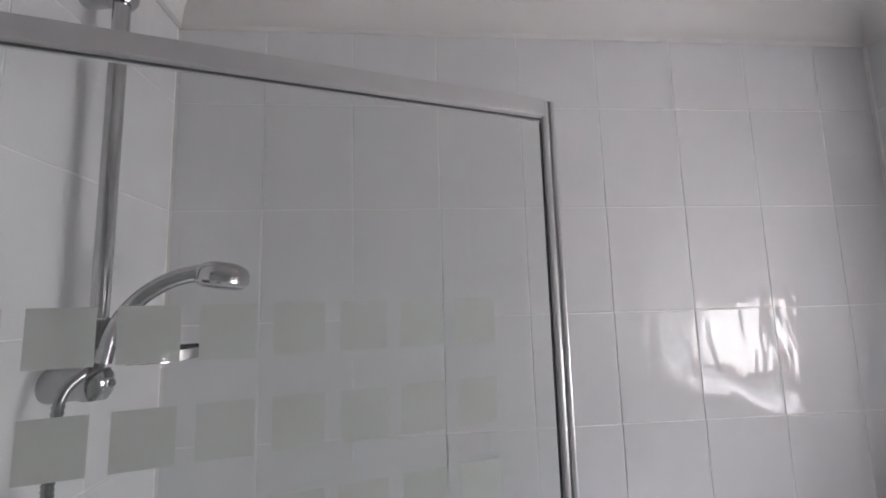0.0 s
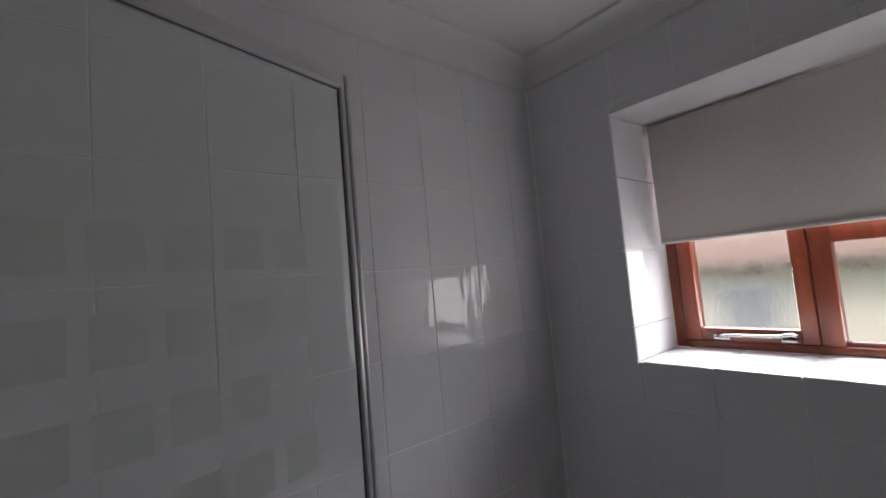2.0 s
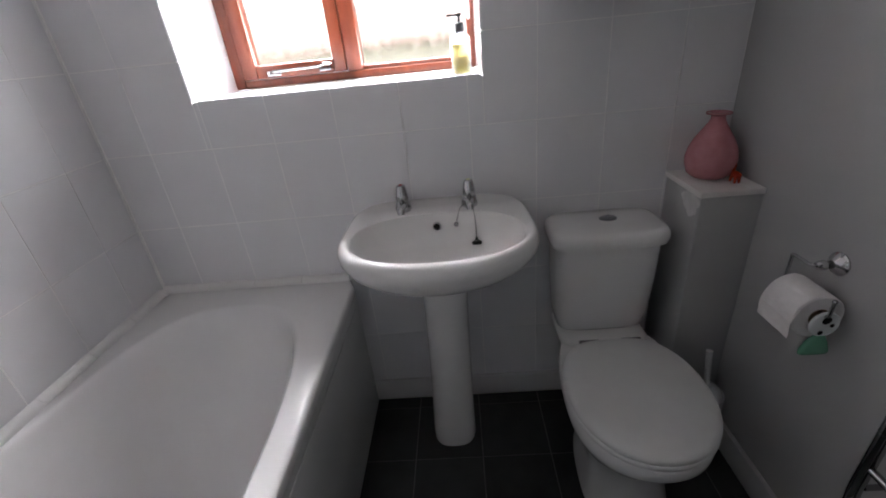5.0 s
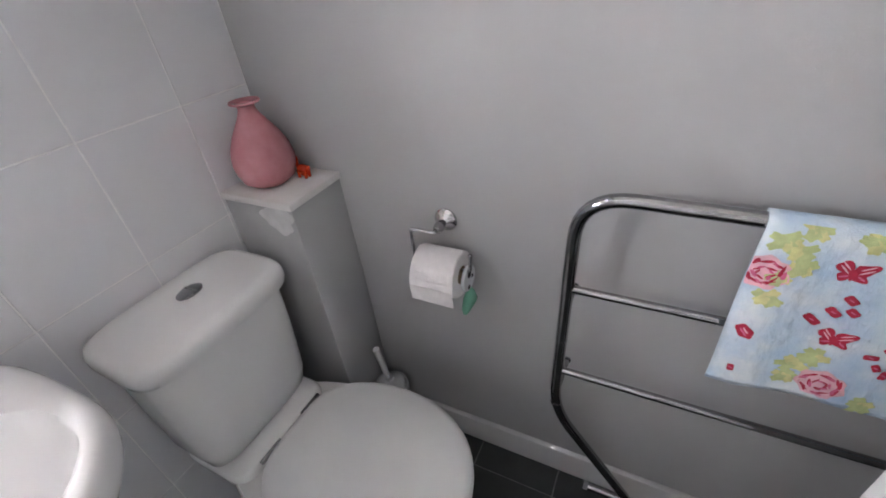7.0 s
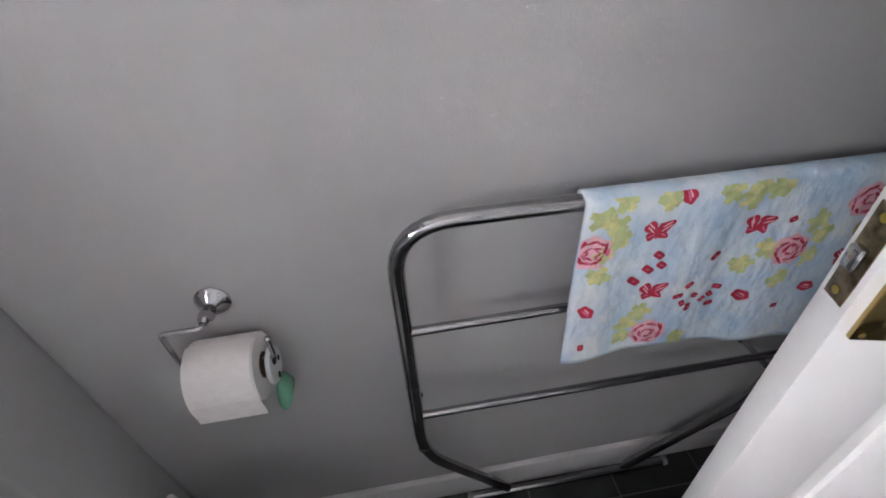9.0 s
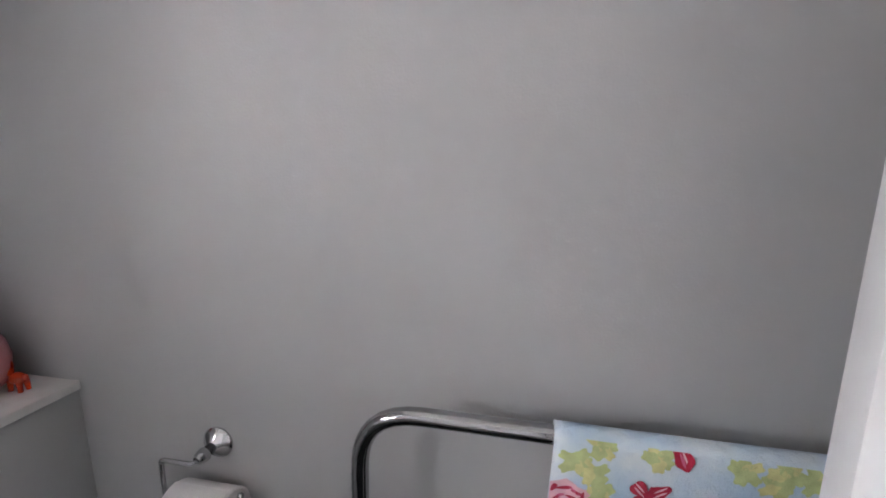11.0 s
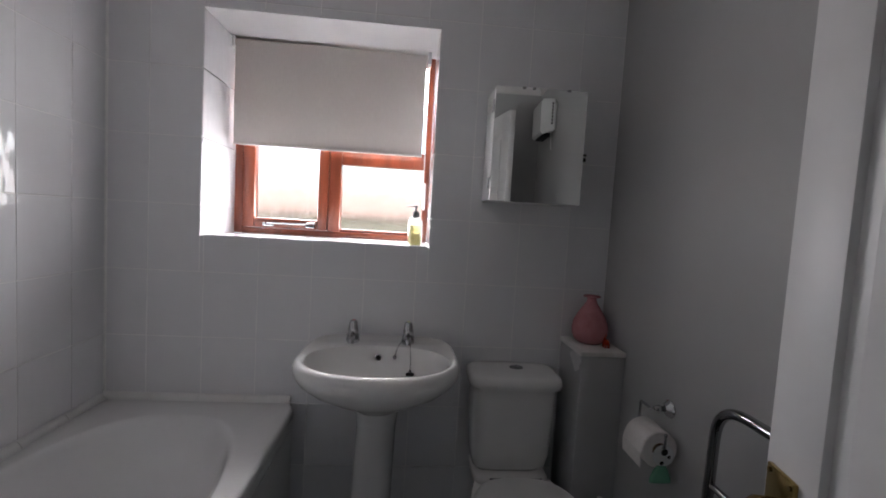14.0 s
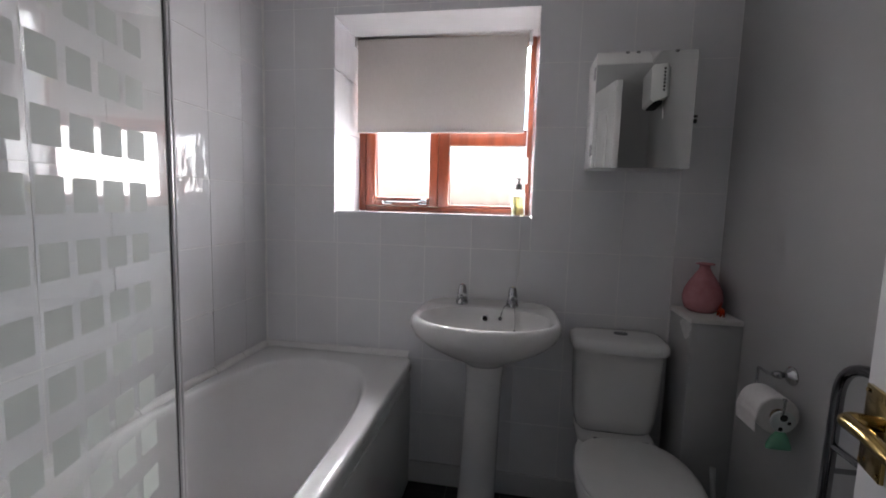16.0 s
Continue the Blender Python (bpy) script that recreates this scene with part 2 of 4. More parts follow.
def fillet(points, r, n=6):
    """A polyline with its inner corners rounded to about radius r."""
    pts = [Vector(p) for p in points]
    out = [pts[0]]
    for a, b, c in zip(pts, pts[1:], pts[2:]):
        u, w = (a - b), (c - b)
        d = min(r, u.length * 0.49, w.length * 0.49)
        p, q = b + u.normalized() * d, b + w.normalized() * d
        for i in range(n + 1):
            s = i / n
            out.append(p * (1 - s) ** 2 + b * 2 * s * (1 - s) + q * s * s)
    return out + [pts[-1]]


def add_tube(bm, points, r, n=12):
    pts = [Vector(p) for p in points]
    t0 = (pts[1] - pts[0]).normalized()
    side = t0.orthogonal().normalized()
    loops = []
    for i, p in enumerate(pts):
        t = (pts[min(i + 1, len(pts) - 1)] - pts[max(i - 1, 0)]).normalized()
        side = (side - t * side.dot(t)).normalized()
        up = t.cross(side)
        rr = r[i] if isinstance(r, (list, tuple)) else r
        loops.append([p + (side * math.cos(a) + up * math.sin(a)) * rr for a in (2 * math.pi * k / n for k in range(n))])
    return loft(bm, loops)


def tube(points, r, n=12):
    return add_tube(bmesh.new(), points, r, n)


def lathe(profile, at, n=24, axis="z", caps=True):
    """Turn (radius, height) pairs round an axis through at."""
    bm = bmesh.new()
    loops = []
    for r, h in profile:
        loop = []
        for k in range(n):
            a = 2 * math.pi * k / n
            u, v = r * math.cos(a), r * math.sin(a)
            p = {"z": (u, v, h), "x": (h, u, v), "y": (u, h, v)}[axis]
            loop.append(Vector(at) + Vector(p))
        loops.append(loop)
    return loft(bm, loops, caps, caps)


def superloop(cx, cy, ax, ay, z, e=2.0, n=48):
    """A rounded outline of exponent e."""
    out = []
    for k in range(n):
        a = 2 * math.pi * k / n
        c, s = math.cos(a), math.sin(a)
        out.append((cx + ax * math.copysign(abs(c) ** (2 / e), c), cy + ay * math.copysign(abs(s) ** (2 / e), s), z))
    return out


# ---- plan ----
X0, X1 = 0.245, 2.0          # shower wall, window wall
YG, YA = -1.57, 0.348        # grey wall, long tiled wall
ZC, ZCOVE = 2.345, 2.257     # ceiling, foot of the coving
WY0, WY1, WZ0, WZ1 = -0.844, 0.014, 1.216, 2.042   # window opening
DY0, DY1, DZ = -1.09, -0.465, 2.03                 # doorway
FX = 2.30                    # inner face of the window frame
ROW, COLW, COLA = 1.075, 0.0, 1.243                # tile joints: height, y on window wall, x on long wall
RIM = 0.582                  # bath rim height
T = 0.0014                   # tile face in front of the wall

# ---- structure ----
wall_east = bmesh.new()
add_box(wall_east, X1 + T, X1 + 0.40, YG - 0.15, WY0 - 0.008, -0.05, 2.5)
add_box(wall_east, X1 + T, X1 + 0.40, WY1 + 0.008, YA + 0.15, -0.05, 2.5)
add_box(wall_east, X1 + T, X1 + 0.40, WY0 - 0.008, WY1 + 0.008, -0.05, WZ0 - 0.008)
add_box(wall_east, X1 + T, X1 + 0.40, WY0 - 0.008, WY1 + 0.008, WZ1, 2.5)
wall_east = solid("wall_east", wall_east, GROUT, "white tiled window wall with pale grout", "wall", "structure", 0)
wall_north = solid("wall_north", box(X0 - 0.1, X1 + 0.4, YA + T, YA + 0.15, -0.05, 2.5), GROUT, "long white tiled wall beside the bath", "wall", "structure", 0)
wall_south = solid("wall_south", box(X0 - 0.1, X1 + T, YG - 0.15, YG, -0.05, 2.5), GREY, "plain wall painted mid grey", "wall", "structure", 0)
bm = box(X0 - 0.1, X0, YG, DY0 - 0.03, -0.05, 2.5)
add_box(bm, X0 - 0.1, X0, DY0 - 0.03, DY1 + 0.03, DZ + 0.03, 2.5)
add_box(bm, X0 - 0.1, X0, DY1 + 0.03, -0.37, -0.05, 2.5)
wall_west = solid("wall_west", bm, GREY, "grey painted wall with the doorway", "wall", "structure", 0)
wall_shower = solid("wall_shower", box(X0 - 0.1, X0 - T, -0.37, YA + T, -0.05, 2.5), GROUT, "white tiled wall behind the shower", "wall", "structure", 0)
solid("ceiling", box(X0 - 0.1, X1 + T, YG, YA + T, ZC, ZC + 0.15), CEIL, "flat white painted ceiling", "ceiling", "structure", 0)
floor = solid("floor", box(X0 - 0.1, X1 + T, YG, YA + T, -0.12, -0.002), FLOORGROUT, "black tiled floor with dark joints", "floor", "structure", 0)


def coving(name, p, q, inward):
    """A concave plaster cove from p to q along a wall; inward points into the room."""
    p, q, w = Vector(p), Vector(q), Vector(inward)
    prof = [(0.0, ZCOVE), (0.004, ZCOVE)]
    for k in range(9):
        a = math.pi / 2 * k / 8
        prof.append((0.01 + 0.078 * (1 - math.cos(a)), ZCOVE + 0.006 + 0.072 * math.sin(a)))
    prof += [(0.092, ZC - 0.0015), (0.092, ZC + 0.0006), (0.0, ZC + 0.0006)]
    b = bmesh.new()
    loft(b, [[e + w * d + Vector((0, 0, z)) for d, z in prof] for e in (p, q)])
    return solid(name, b, CEIL, "white plaster coving along the ceiling", "coving", "structure", 30)


coving("trim_north", (X0, YA, 0), (X1, YA, 0), (0, -1, 0))
coving("trim_south", (X0, YG, 0), (X1, YG, 0), (0, 1, 0))
coving("trim_east", (X1, YG, 0), (X1, YA, 0), (-1, 0, 0))
coving("trim_west", (X0, YG, 0), (X0, YA, 0), (1, 0, 0))


def skirting(name, x0, x1, y0, y1):
    b = box(x0, x1, y0, y1, 0.0, 0.098, 0.004)
    return solid(name, b, GLOSS, "white gloss painted skirting board", "skirting", "structure")


skirting("baseboard_south", X0 + 0.002, 1.785, YG + 0.001, YG + 0.017)
skirting("baseboard_east", X1 - 0.017, X1 - 0.001, -1.395, -0.345)
skirting("baseboard_west", X0 + 0.001, X0 + 0.017, YG + 0.018, DY0 - 0.075)

# closed hall behind the doorway, added only to shut out the outside
solid("hall_floor", box(-1.3, X0 - 0.1, -2.2, 0.4, -0.12, -0.002), CARPET, "brown carpet in the added hall", "floor", "structure", 0)
bm = box(-1.4, -1.3, -2.3, 0.5, -0.1, 2.5)
add_box(bm, -1.3, X0 - 0.1, -2.3, -2.2, -0.1, 2.5)
add_box(bm, -1.3, X0 - 0.1, 0.4, 0.5, -0.1, 2.5)
solid("hall_wall", bm, CEIL, "plain off-white walls of the added hall", "wall", "structure", 0)
bm = box(-1.4, X0 - 0.1, -2.3, 0.5, 2.4, 2.5)
solid("hall_ceiling", bm, CEIL, "plain white ceiling of the added hall", "ceiling", "structure", 0)
bm = box(X0 - 0.12, X0 + 0.004, DY0 - 0.03, DY0, -0.002, DZ + 0.03, 0.002)
add_box(bm, X0 - 0.12, X0 + 0.004, DY1, DY1 + 0.03, -0.002, DZ + 0.03, 0.002)
add_box(bm, X0 - 0.12, X0 + 0.004, DY0, DY1, DZ, DZ + 0.03, 0.002)
for y0, y1, z0, z1 in ((DY0 - 0.07, DY0 - 0.012, 0, DZ + 0.07), (DY1 + 0.012, DY1 + 0.07, 0, DZ + 0.07), (DY0 - 0.012, DY1 + 0.012, DZ + 0.012, DZ + 0.07)):
    add_box(bm, X0 + 0.004, X0 + 0.018, y0, y1, z0, z1, 0.003)
solid("door_frame", bm, GLOSS, "white gloss door lining and architrave", "door frame", "structure")


# ---- window ----
window = thing("window_1", (FX, -0.415, WZ0), "mahogany-stained timber window with wet panes", "window", kind="structure")


def bar(name, y0, y1, z0, z1, x0=FX, x1=FX + 0.06, b=0.004, parent=None):
    return part(name, box(x0, x1, y0, y1, z0, z1, b), WOOD, parent or window)


bar("window_frame", WY1 - 0.036, WY1, WZ0, WZ1)
bar("window_frame", WY0, WY0 + 0.027, WZ0, WZ1)
bar("window_frame", WY0 + 0.027, WY1 - 0.036, WZ0, WZ0 + 0.026)
bar("window_frame", WY0 + 0.027, WY1 - 0.036, WZ1 - 0.03, WZ1)
bar("mullion", -0.448, -0.395, WZ0 + 0.026, WZ1 - 0.03)
bar("transom", WY0 + 0.027, -0.448, 1.545, 1.618)
bar("glazing_bead", WY0 + 0.027, -0.448, WZ0 + 0.026, WZ0 + 0.040, FX + 0.012, FX + 0.05)
sash = part("sash", box(FX - 0.008, FX + 0.045, -0.075, WY1 - 0.038, WZ0 + 0.028, WZ1 - 0.032, 0.005), WOOD, window)
for y0, y1, z0, z1 in ((-0.393, -0.350, WZ0 + 0.028, WZ1 - 0.032), (-0.350, -0.075, WZ0 + 0.028, WZ0 + 0.072), (-0.350, -0.075, WZ1 - 0.085, WZ1 - 0.032)):
    bar("rail", y0, y1, z0, z1, FX - 0.008, FX + 0.045, 0.005, sash)
for y0, y1, z0, z1 in ((-0.350, -0.075, WZ0 + 0.072, WZ1 - 0.085), (-0.817, -0.448, WZ0 + 0.040, 1.545), (-0.817, -0.448, 1.618, WZ1 - 0.03)):
    p = part("pane", box(FX + 0.022, FX + 0.026, y0, y1, z0, z1), PANE, window, "glass pane beaded with rain and condensation", 0)
    p.visible_shadow = False
# casement stay on the bottom of the sash
b = tube(fillet([(FX - 0.014, -0.13, 1.262), (FX - 0.026, -0.14, 1.266), (FX - 0.026, -0.30, 1.268), (FX - 0.022, -0.33, 1.276), (FX - 0.024, -0.345, 1.270)], 0.01), 0.0055, 8)
add_box(b, FX - 0.016, FX - 0.008, -0.165, -0.115, 1.250, 1.268, 0.002)
add_box(b, FX - 0.030, FX - 0.008, -0.345, -0.305, 1.252, 1.264, 0.002)
part("casement_stay", b, DARKCHROME, window, "dark metal casement stay")

# roller blind, half down
BX = 2.235
blind = thing("roller_blind", (BX, -0.40, 2.02), "cream fabric roller blind drawn halfway down", "blind")
b = bmesh.new()
n = 24
rows = []
for i in range(n + 1):
    z = 2.018 - (2.018 - 1.598) * i / n
    rows.append([(BX + 0.002 * math.sin(9 * z) + 0.0015 * math.sin(5 * y + 3 * z), y, z) for y in [-0.802 + 0.800 * k / 20 for k in range(21)]])
loft(b, rows, closed=False)
back = bmesh.ops.extrude_face_region(b, geom=b.faces[:])
for v in back["geom"]:
    if isinstance(v, bmesh.types.BMVert):
        v.co.x += 0.0009
part("fabric", b, BLIND, blind)
part("hem_bar", box(BX - 0.004, BX + 0.005, -0.802, -0.002, 1.592, 1.604, 0.003), BLIND, blind)
part("roller", lathe([(0.017, -0.806), (0.017, 0.002)], (BX + 0.018, 0, 2.018), 20, "y"), BLIND, blind)
part("end_bracket", box(BX - 0.012, BX + 0.04, -0.822, -0.808, 1.988, 2.040, 0.003), PLASTIC, blind, "white plastic bracket")
part("end_bracket", box(BX - 0.006, BX + 0.04, 0.004, 0.012, 1.995, 2.040, 0.002), PLASTIC, blind)
b = tube([(BX - 0.006, -0.815, 2.0 - 0.03 * k) for k in range(22)], 0.0016, 6)
add_tube(b, [(BX + 0.008, -0.817, 2.0 - 0.03 * k) for k in range(22)], 0.0016, 6)
part("chain", b, PLASTIC, blind, "white bead chain")
b = tube(fillet([(BX - 0.004, -0.822, 1.475), (BX - 0.045, -0.822, 1.475), (BX - 0.045, -0.822, 1.365), (BX - 0.004, -0.822, 1.365), (BX - 0.004, -0.822, 1.475)], 0.01, 4), 0.004, 8)
part("chain_tidy", b, PLASTIC, blind, "white plastic chain loop guide")

# ---- what lies outside ----
ground = solid("ground", box(-3000, 3000, -3000, 3000, -2.9, -2.7), LAWN, "green ground outside the house", "ground", "structure", 0)
solid("wall_storey_below", box(-1.4, X1 + 0.40, -2.3, YA + 0.15, -2.7, -0.13), RENDER, "plain rendered walls of the storey below", "wall", "structure", 0)
house = thing("neighbouring_house", (12, -1, -2.7), "cream rendered house with a pinkish tiled roof", "house")
part("wall", box(11.0, 16.0, -14, 12, -2.7, 1.34), RENDER, house, smooth=0)
b = bmesh.new()
loft(b, [[(10.6, y, 1.33), (13.5, y, 2.28), (16.4, y, 1.33), (16.4, y, 1.23), (10.6, y, 1.23)] for y in (-14.4, 12.4)])
roof = part("roof", b, ROOF, house, "pinkish brown tiled roof", 0)
b = bmesh.new()
for k in range(12):
    s = k / 12
    add_box(b, 10.55 + 2.9 * s, 10.68 + 2.9 * s, -14.4, 12.4, 1.33 + 0.95 * s, 1.365 + 0.95 * s + 0.04)
part("tile_course", b, ROOF, house, smooth=0)
part("gutter", tube([(10.56, -14.4, 1.29), (10.56, 12.4, 1.29)], 0.07, 8), GUTTER, house, "brown gutter")
for y in (-6.0, -2.2, 1.6, 5.2):
    w = part("window", box(10.96, 11.02, y, y + 1.2, -0.3, 0.9, 0.01), GLOSS, house)
    part("pane", box(10.94, 10.957, y + 0.08, y + 1.12, -0.22, 0.82), GREYPLASTIC, w)


# ---- bath ----
bath = thing("bath", (1.12, 0.0, 0.0), "white acrylic bath with a rolled rim", "bath")
BX0, BX1, BY0, BY1 = X0 + 0.004, X1 - 0.004, -0.367, YA - 0.003
cx, cy = (BX0 + BX1) / 2, (BY0 + BY1) / 2
hx, hy = (BX1 - BX0) / 2, (BY1 - BY0) / 2


def rect_like(ax, ay, z, e, ccx=cx, ccy=cy):
    """Outline by rays, so that loops of different shape stay aligned."""
    out = []
    for k in range(96):
        a = 2 * math.pi * (k + 0.5) / 96
        c, s = math.cos(a) * ax, math.sin(a) * ay
        f = (abs(c / ax) ** e + abs(s / ay) ** e) ** (-1 / e)
        out.append((ccx + c * f, ccy + s * f, z))
    return out


def bath_end(ax, ay, z, ex=0.0):
    """The well: square at the shower end, round at the window end."""
    out = []
    x0, x1 = 0.36 + ex, 1.872 - ex
    mx_, ay_ = (x0 + x1) / 2, ay
    for k in range(96):
        a = 2 * math.pi * (k + 0.5) / 96
        c, s = math.cos(a), math.sin(a)
        e = 2.9 if c > 0 else 5.0
        f = (abs(c) ** e + abs(s) ** e) ** (-1 / e)
        out.append((mx_ + c * f * (x1 - x0) / 2, 0.004 + s * f * ay_, z))
    return out


b = bmesh.new()
loops = [rect_like(hx - 0.012, hy - 0.012, RIM - 0.045, 40), rect_like(hx - 0.002, hy - 0.002, RIM - 0.038, 40), rect_like(hx, hy, RIM - 0.012, 40),
         rect_like(hx - 0.004, hy - 0.004, RIM - 0.003, 40), rect_like(hx - 0.012, hy - 0.012, RIM, 40)]
for d, dz in ((0.0, 0.0), (0.006, -0.003), (0.014, -0.012), (0.022, -0.03), (0.032, -0.07), (0.045, -0.12), (0.062, -0.18), (0.082, -0.24), (0.108, -0.295), (0.14, -0.335), (0.18, -0.362), (0.22, -0.377), (0.265, -0.384), (0.30, -0.386)):
    loops.append(bath_end(1, 0.316 - d, RIM + dz, d * (1.0 + 0.7 * min(1, -dz / 0.3))))
loft(b, loops, False, True)
part("tub", b, ACRYLIC, bath, smooth=50)
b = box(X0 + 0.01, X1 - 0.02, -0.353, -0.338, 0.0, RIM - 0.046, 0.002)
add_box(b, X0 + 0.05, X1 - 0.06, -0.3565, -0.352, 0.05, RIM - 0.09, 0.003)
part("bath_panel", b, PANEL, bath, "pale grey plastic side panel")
part("plinth", box(X0 + 0.01, X1 - 0.02, -0.3515, -0.33, 0.0, 0.05, 0.001), GREYPLASTIC, bath)
part("waste", lathe([(0.0, 0.0), (0.033, 0.0), (0.035, 0.002), (0.030, 0.004), (0.012, 0.003)], (0.72, 0.004, RIM - 0.3855), 20), CHROME, bath, "chrome waste")
# ceramic quadrant strip where bath and tiles meet
edge = thing("bath_edge_strip", (X1, 0.0, RIM), "white ceramic quadrant strip round the bath", "tile strip", kind="structure")


def quadrant(p, q, w):
    p, q, w = Vector(p), Vector(q), Vector(w)
    b = bmesh.new()
    prof = [(0.0, 0.0)] + [(0.022 * math.cos(a), 0.022 * math.sin(a)) for a in (math.pi / 2 * k / 5 for k in range(6))]
    loft(b, [[e + w * d + Vector((0, 0, z + RIM + 0.0005)) for d, z in prof] for e in (p, q)])
    part("strip_piece", b, CERAMIC, edge)


for k in range(4):
    quadrant((X1, YA - 0.003 - 0.172 * k, 0), (X1, YA - 0.173 - 0.172 * k, 0), (-1, 0, 0))
for k in range(10):
    quadrant((X1 - 0.025 - 0.172 * k, YA, 0), (X1 - 0.195 - 0.172 * k, YA, 0), (0, -1, 0))

# ---- shower screen ----
P = Vector((X0, -0.312, 0))
U = (Vector((0.94, -0.122, 0)) - P).normalized()
NRM = Vector((U.y, -U.x, 0))
SL, SZ0, SZ1 = 0.7185, 0.600, 1.854


def slab(s0, s1, d0, d1, z0, z1, bevel=0.0):
    """A box in the screen's own directions."""
    b = box(s0, s1, d0, d1, z0, z1, bevel)
    for v in b.verts:
        v.co = P + U * v.co.x + NRM * v.co.y + Vector((0, 0, v.co.z))
    return b


screen = thing("shower_screen", P + Vector((0, 0, SZ0)), "hinged glass shower screen with frosted squares and aluminium frame", "shower screen")
g = part("glass", slab(0.0305, SL - 0.0068, -0.0015, 0.0015, SZ0 + 0.0145, SZ1 - 0.0225), GLASS, screen, "clear safety glass", 0)
g.visible_shadow = False
part("top_rail", slab(0.012, SL - 0.006, -0.011, 0.011, SZ1 - 0.022, SZ1, 0.002), ALU, screen)
part("gasket", slab(0.03, SL - 0.008, -0.0021, 0.0021, SZ1 - 0.0236, SZ1 - 0.0222), GASKET, screen, "black gasket")
part("edge_profile", slab(SL - 0.006, SL + 0.003, -0.006, 0.006, SZ0, SZ1 + 0.002, 0.003), ALU, screen, "bright metal edge profile")
# dark strip between the ribs, the groove's shade put into its colour
part("profile_groove", slab(SL + 0.0025, SL + 0.0055, -0.004, 0.004, SZ0, SZ1 + 0.001), GREYPLASTIC, screen, "groove of the profile, shade painted as a dark strip")
part("edge_profile", slab(SL + 0.005, SL + 0.0135, -0.0065, 0.0065, SZ0, SZ1 + 0.002, 0.004), ALU, screen, "bright metal edge profile")
part("gasket", slab(SL - 0.0078, SL - 0.0064, -0.0021, 0.0021, SZ0 + 0.01, SZ1 - 0.028), GASKET, screen, "black gasket")
part("wall_profile", slab(0.0, 0.03, -0.013, 0.013, SZ0, SZ1, 0.003), ALU, screen)
part("bottom_seal", slab(0.03, SL - 0.006, -0.006, 0.006, SZ0 - 0.017, SZ0 + 0.014, 0.002), CLEARPLASTIC, screen, "clear plastic drip seal")
sq = slab(0, 0.046, 0.0016, 0.0020, SZ0, SZ0 + 0.048)
first = part("frosted_square", sq, FROST, screen, "", 0)
first.visible_shadow = False
squares = [(c, r) for c in range(9) for r in range(12)]
for c, r in squares:
    ob = first if (c, r) == (0, 0) else new("frosted_square", first.data)
    ob.parent = screen
    ob.visible_shadow = False
    ob.location = U * (0.5900 - 0.0604 * c) + Vector((0, 0, 1.613 - 0.048 - 0.0847 * r - SZ0))

# ---- shower ----
shower = thing("shower_slide_rail", (X0, 0.04, 1.49), "chrome shower riser rail with handset and soap dish", "shower")
BXR, BYR = 0.305, 0.066
part("riser_rail", tube([(BXR, BYR, 1.49), (BXR, BYR, 2.145)], 0.0125, 16), CHROME, shower)
for z in (2.13, 1.505):
    b = lathe([(0.026, 0.0), (0.027, 0.004), (0.0265, 0.012), (0.0245, 0.03), (0.022, 0.052)], (X0, BYR, z), 24, "x")
    bm2 = lathe([(0.0, -0.024), (0.017, -0.0225), (0.0225, -0.013), (0.024, 0.0), (0.0225, 0.013), (0.017, 0.0225), (0.0, 0.026)], (BXR, BYR, z), 20, "z", False)
    me_tmp = bpy.data.meshes.new("tmp")
    bm2.to_mesh(me_tmp)
    bm2.free()
    b.from_mesh(me_tmp)
    bpy.data.meshes.remove(me_tmp)
    part("rail_bracket", b, CHROME, shower)
    part("bracket_screw", lathe([(0.006, 0.0), (0.005, 0.003)], (BXR + 0.0235, BYR, z), 10, "x"), DARKCHROME, shower)
holder = part("handset_holder", lathe([(0.019, -0.022), (0.021, -0.018), (0.021, 0.018), (0.019, 0.022)], (BXR, BYR, 1.578), 16), DARKCHROME, shower)
part("clamp_knob", lathe([(0.012, 0.015), (0.014, 0.02), (0.014, 0.038), (0.011, 0.041)], (BXR, BYR, 1.578), 14, "x"), CHROME, holder)
hp = [(BXR + 0.020, BYR - 0.016, 1.535), (BXR + 0.026, BYR - 0.010, 1.585), (BXR + 0.055, BYR + 0.004, 1.632), (BXR + 0.095, BYR + 0.02, 1.660), (BXR + 0.135, BYR + 0.03, 1.668)]
hp = fillet(hp, 0.05, 5)
handset = part("handset", tube(hp, [0.011 + 0.003 * i / len(hp) for i in range(len(hp))], 14), CHROME, shower)
b = lathe([(0.0, 0.020), (0.02, 0.019), (0.036, 0.012), (0.041, 0.003), (0.041, -0.012), (0.037, -0.016), (0.036, -0.014)], (0, 0, 0), 28)
bmesh.ops.rotate(b, verts=b.verts, matrix=Matrix.Rotation(radians(8), 3, "Y"))
bmesh.ops.translate(b, verts=b.verts, vec=(BXR + 0.160, BYR + 0.036, 1.664))
part("shower_head", b, CHROME, handset)
b = lathe([(0.0, -0.0135), (0.035, -0.0135), (0.035, -0.019), (0.028, -0.023), (0.0, -0.024)], (0, 0, 0), 28, "z", False)
bmesh.ops.rotate(b, verts=b.verts, matrix=Matrix.Rotation(radians(8), 3, "Y"))
bmesh.ops.translate(b, verts=b.verts, vec=(BXR + 0.160, BYR + 0.036, 1.664))
part("spray_plate", b, CLEARPLASTIC, handset, "clear spray plate")
dish = []
for k in range(33):
    a = math.pi * 2 * k / 32
    dish.append((BXR + 0.062 + 0.050 * math.cos(a), BYR + 0.075 + 0.085 * math.sin(a), 1.530))
b = bmesh.new()
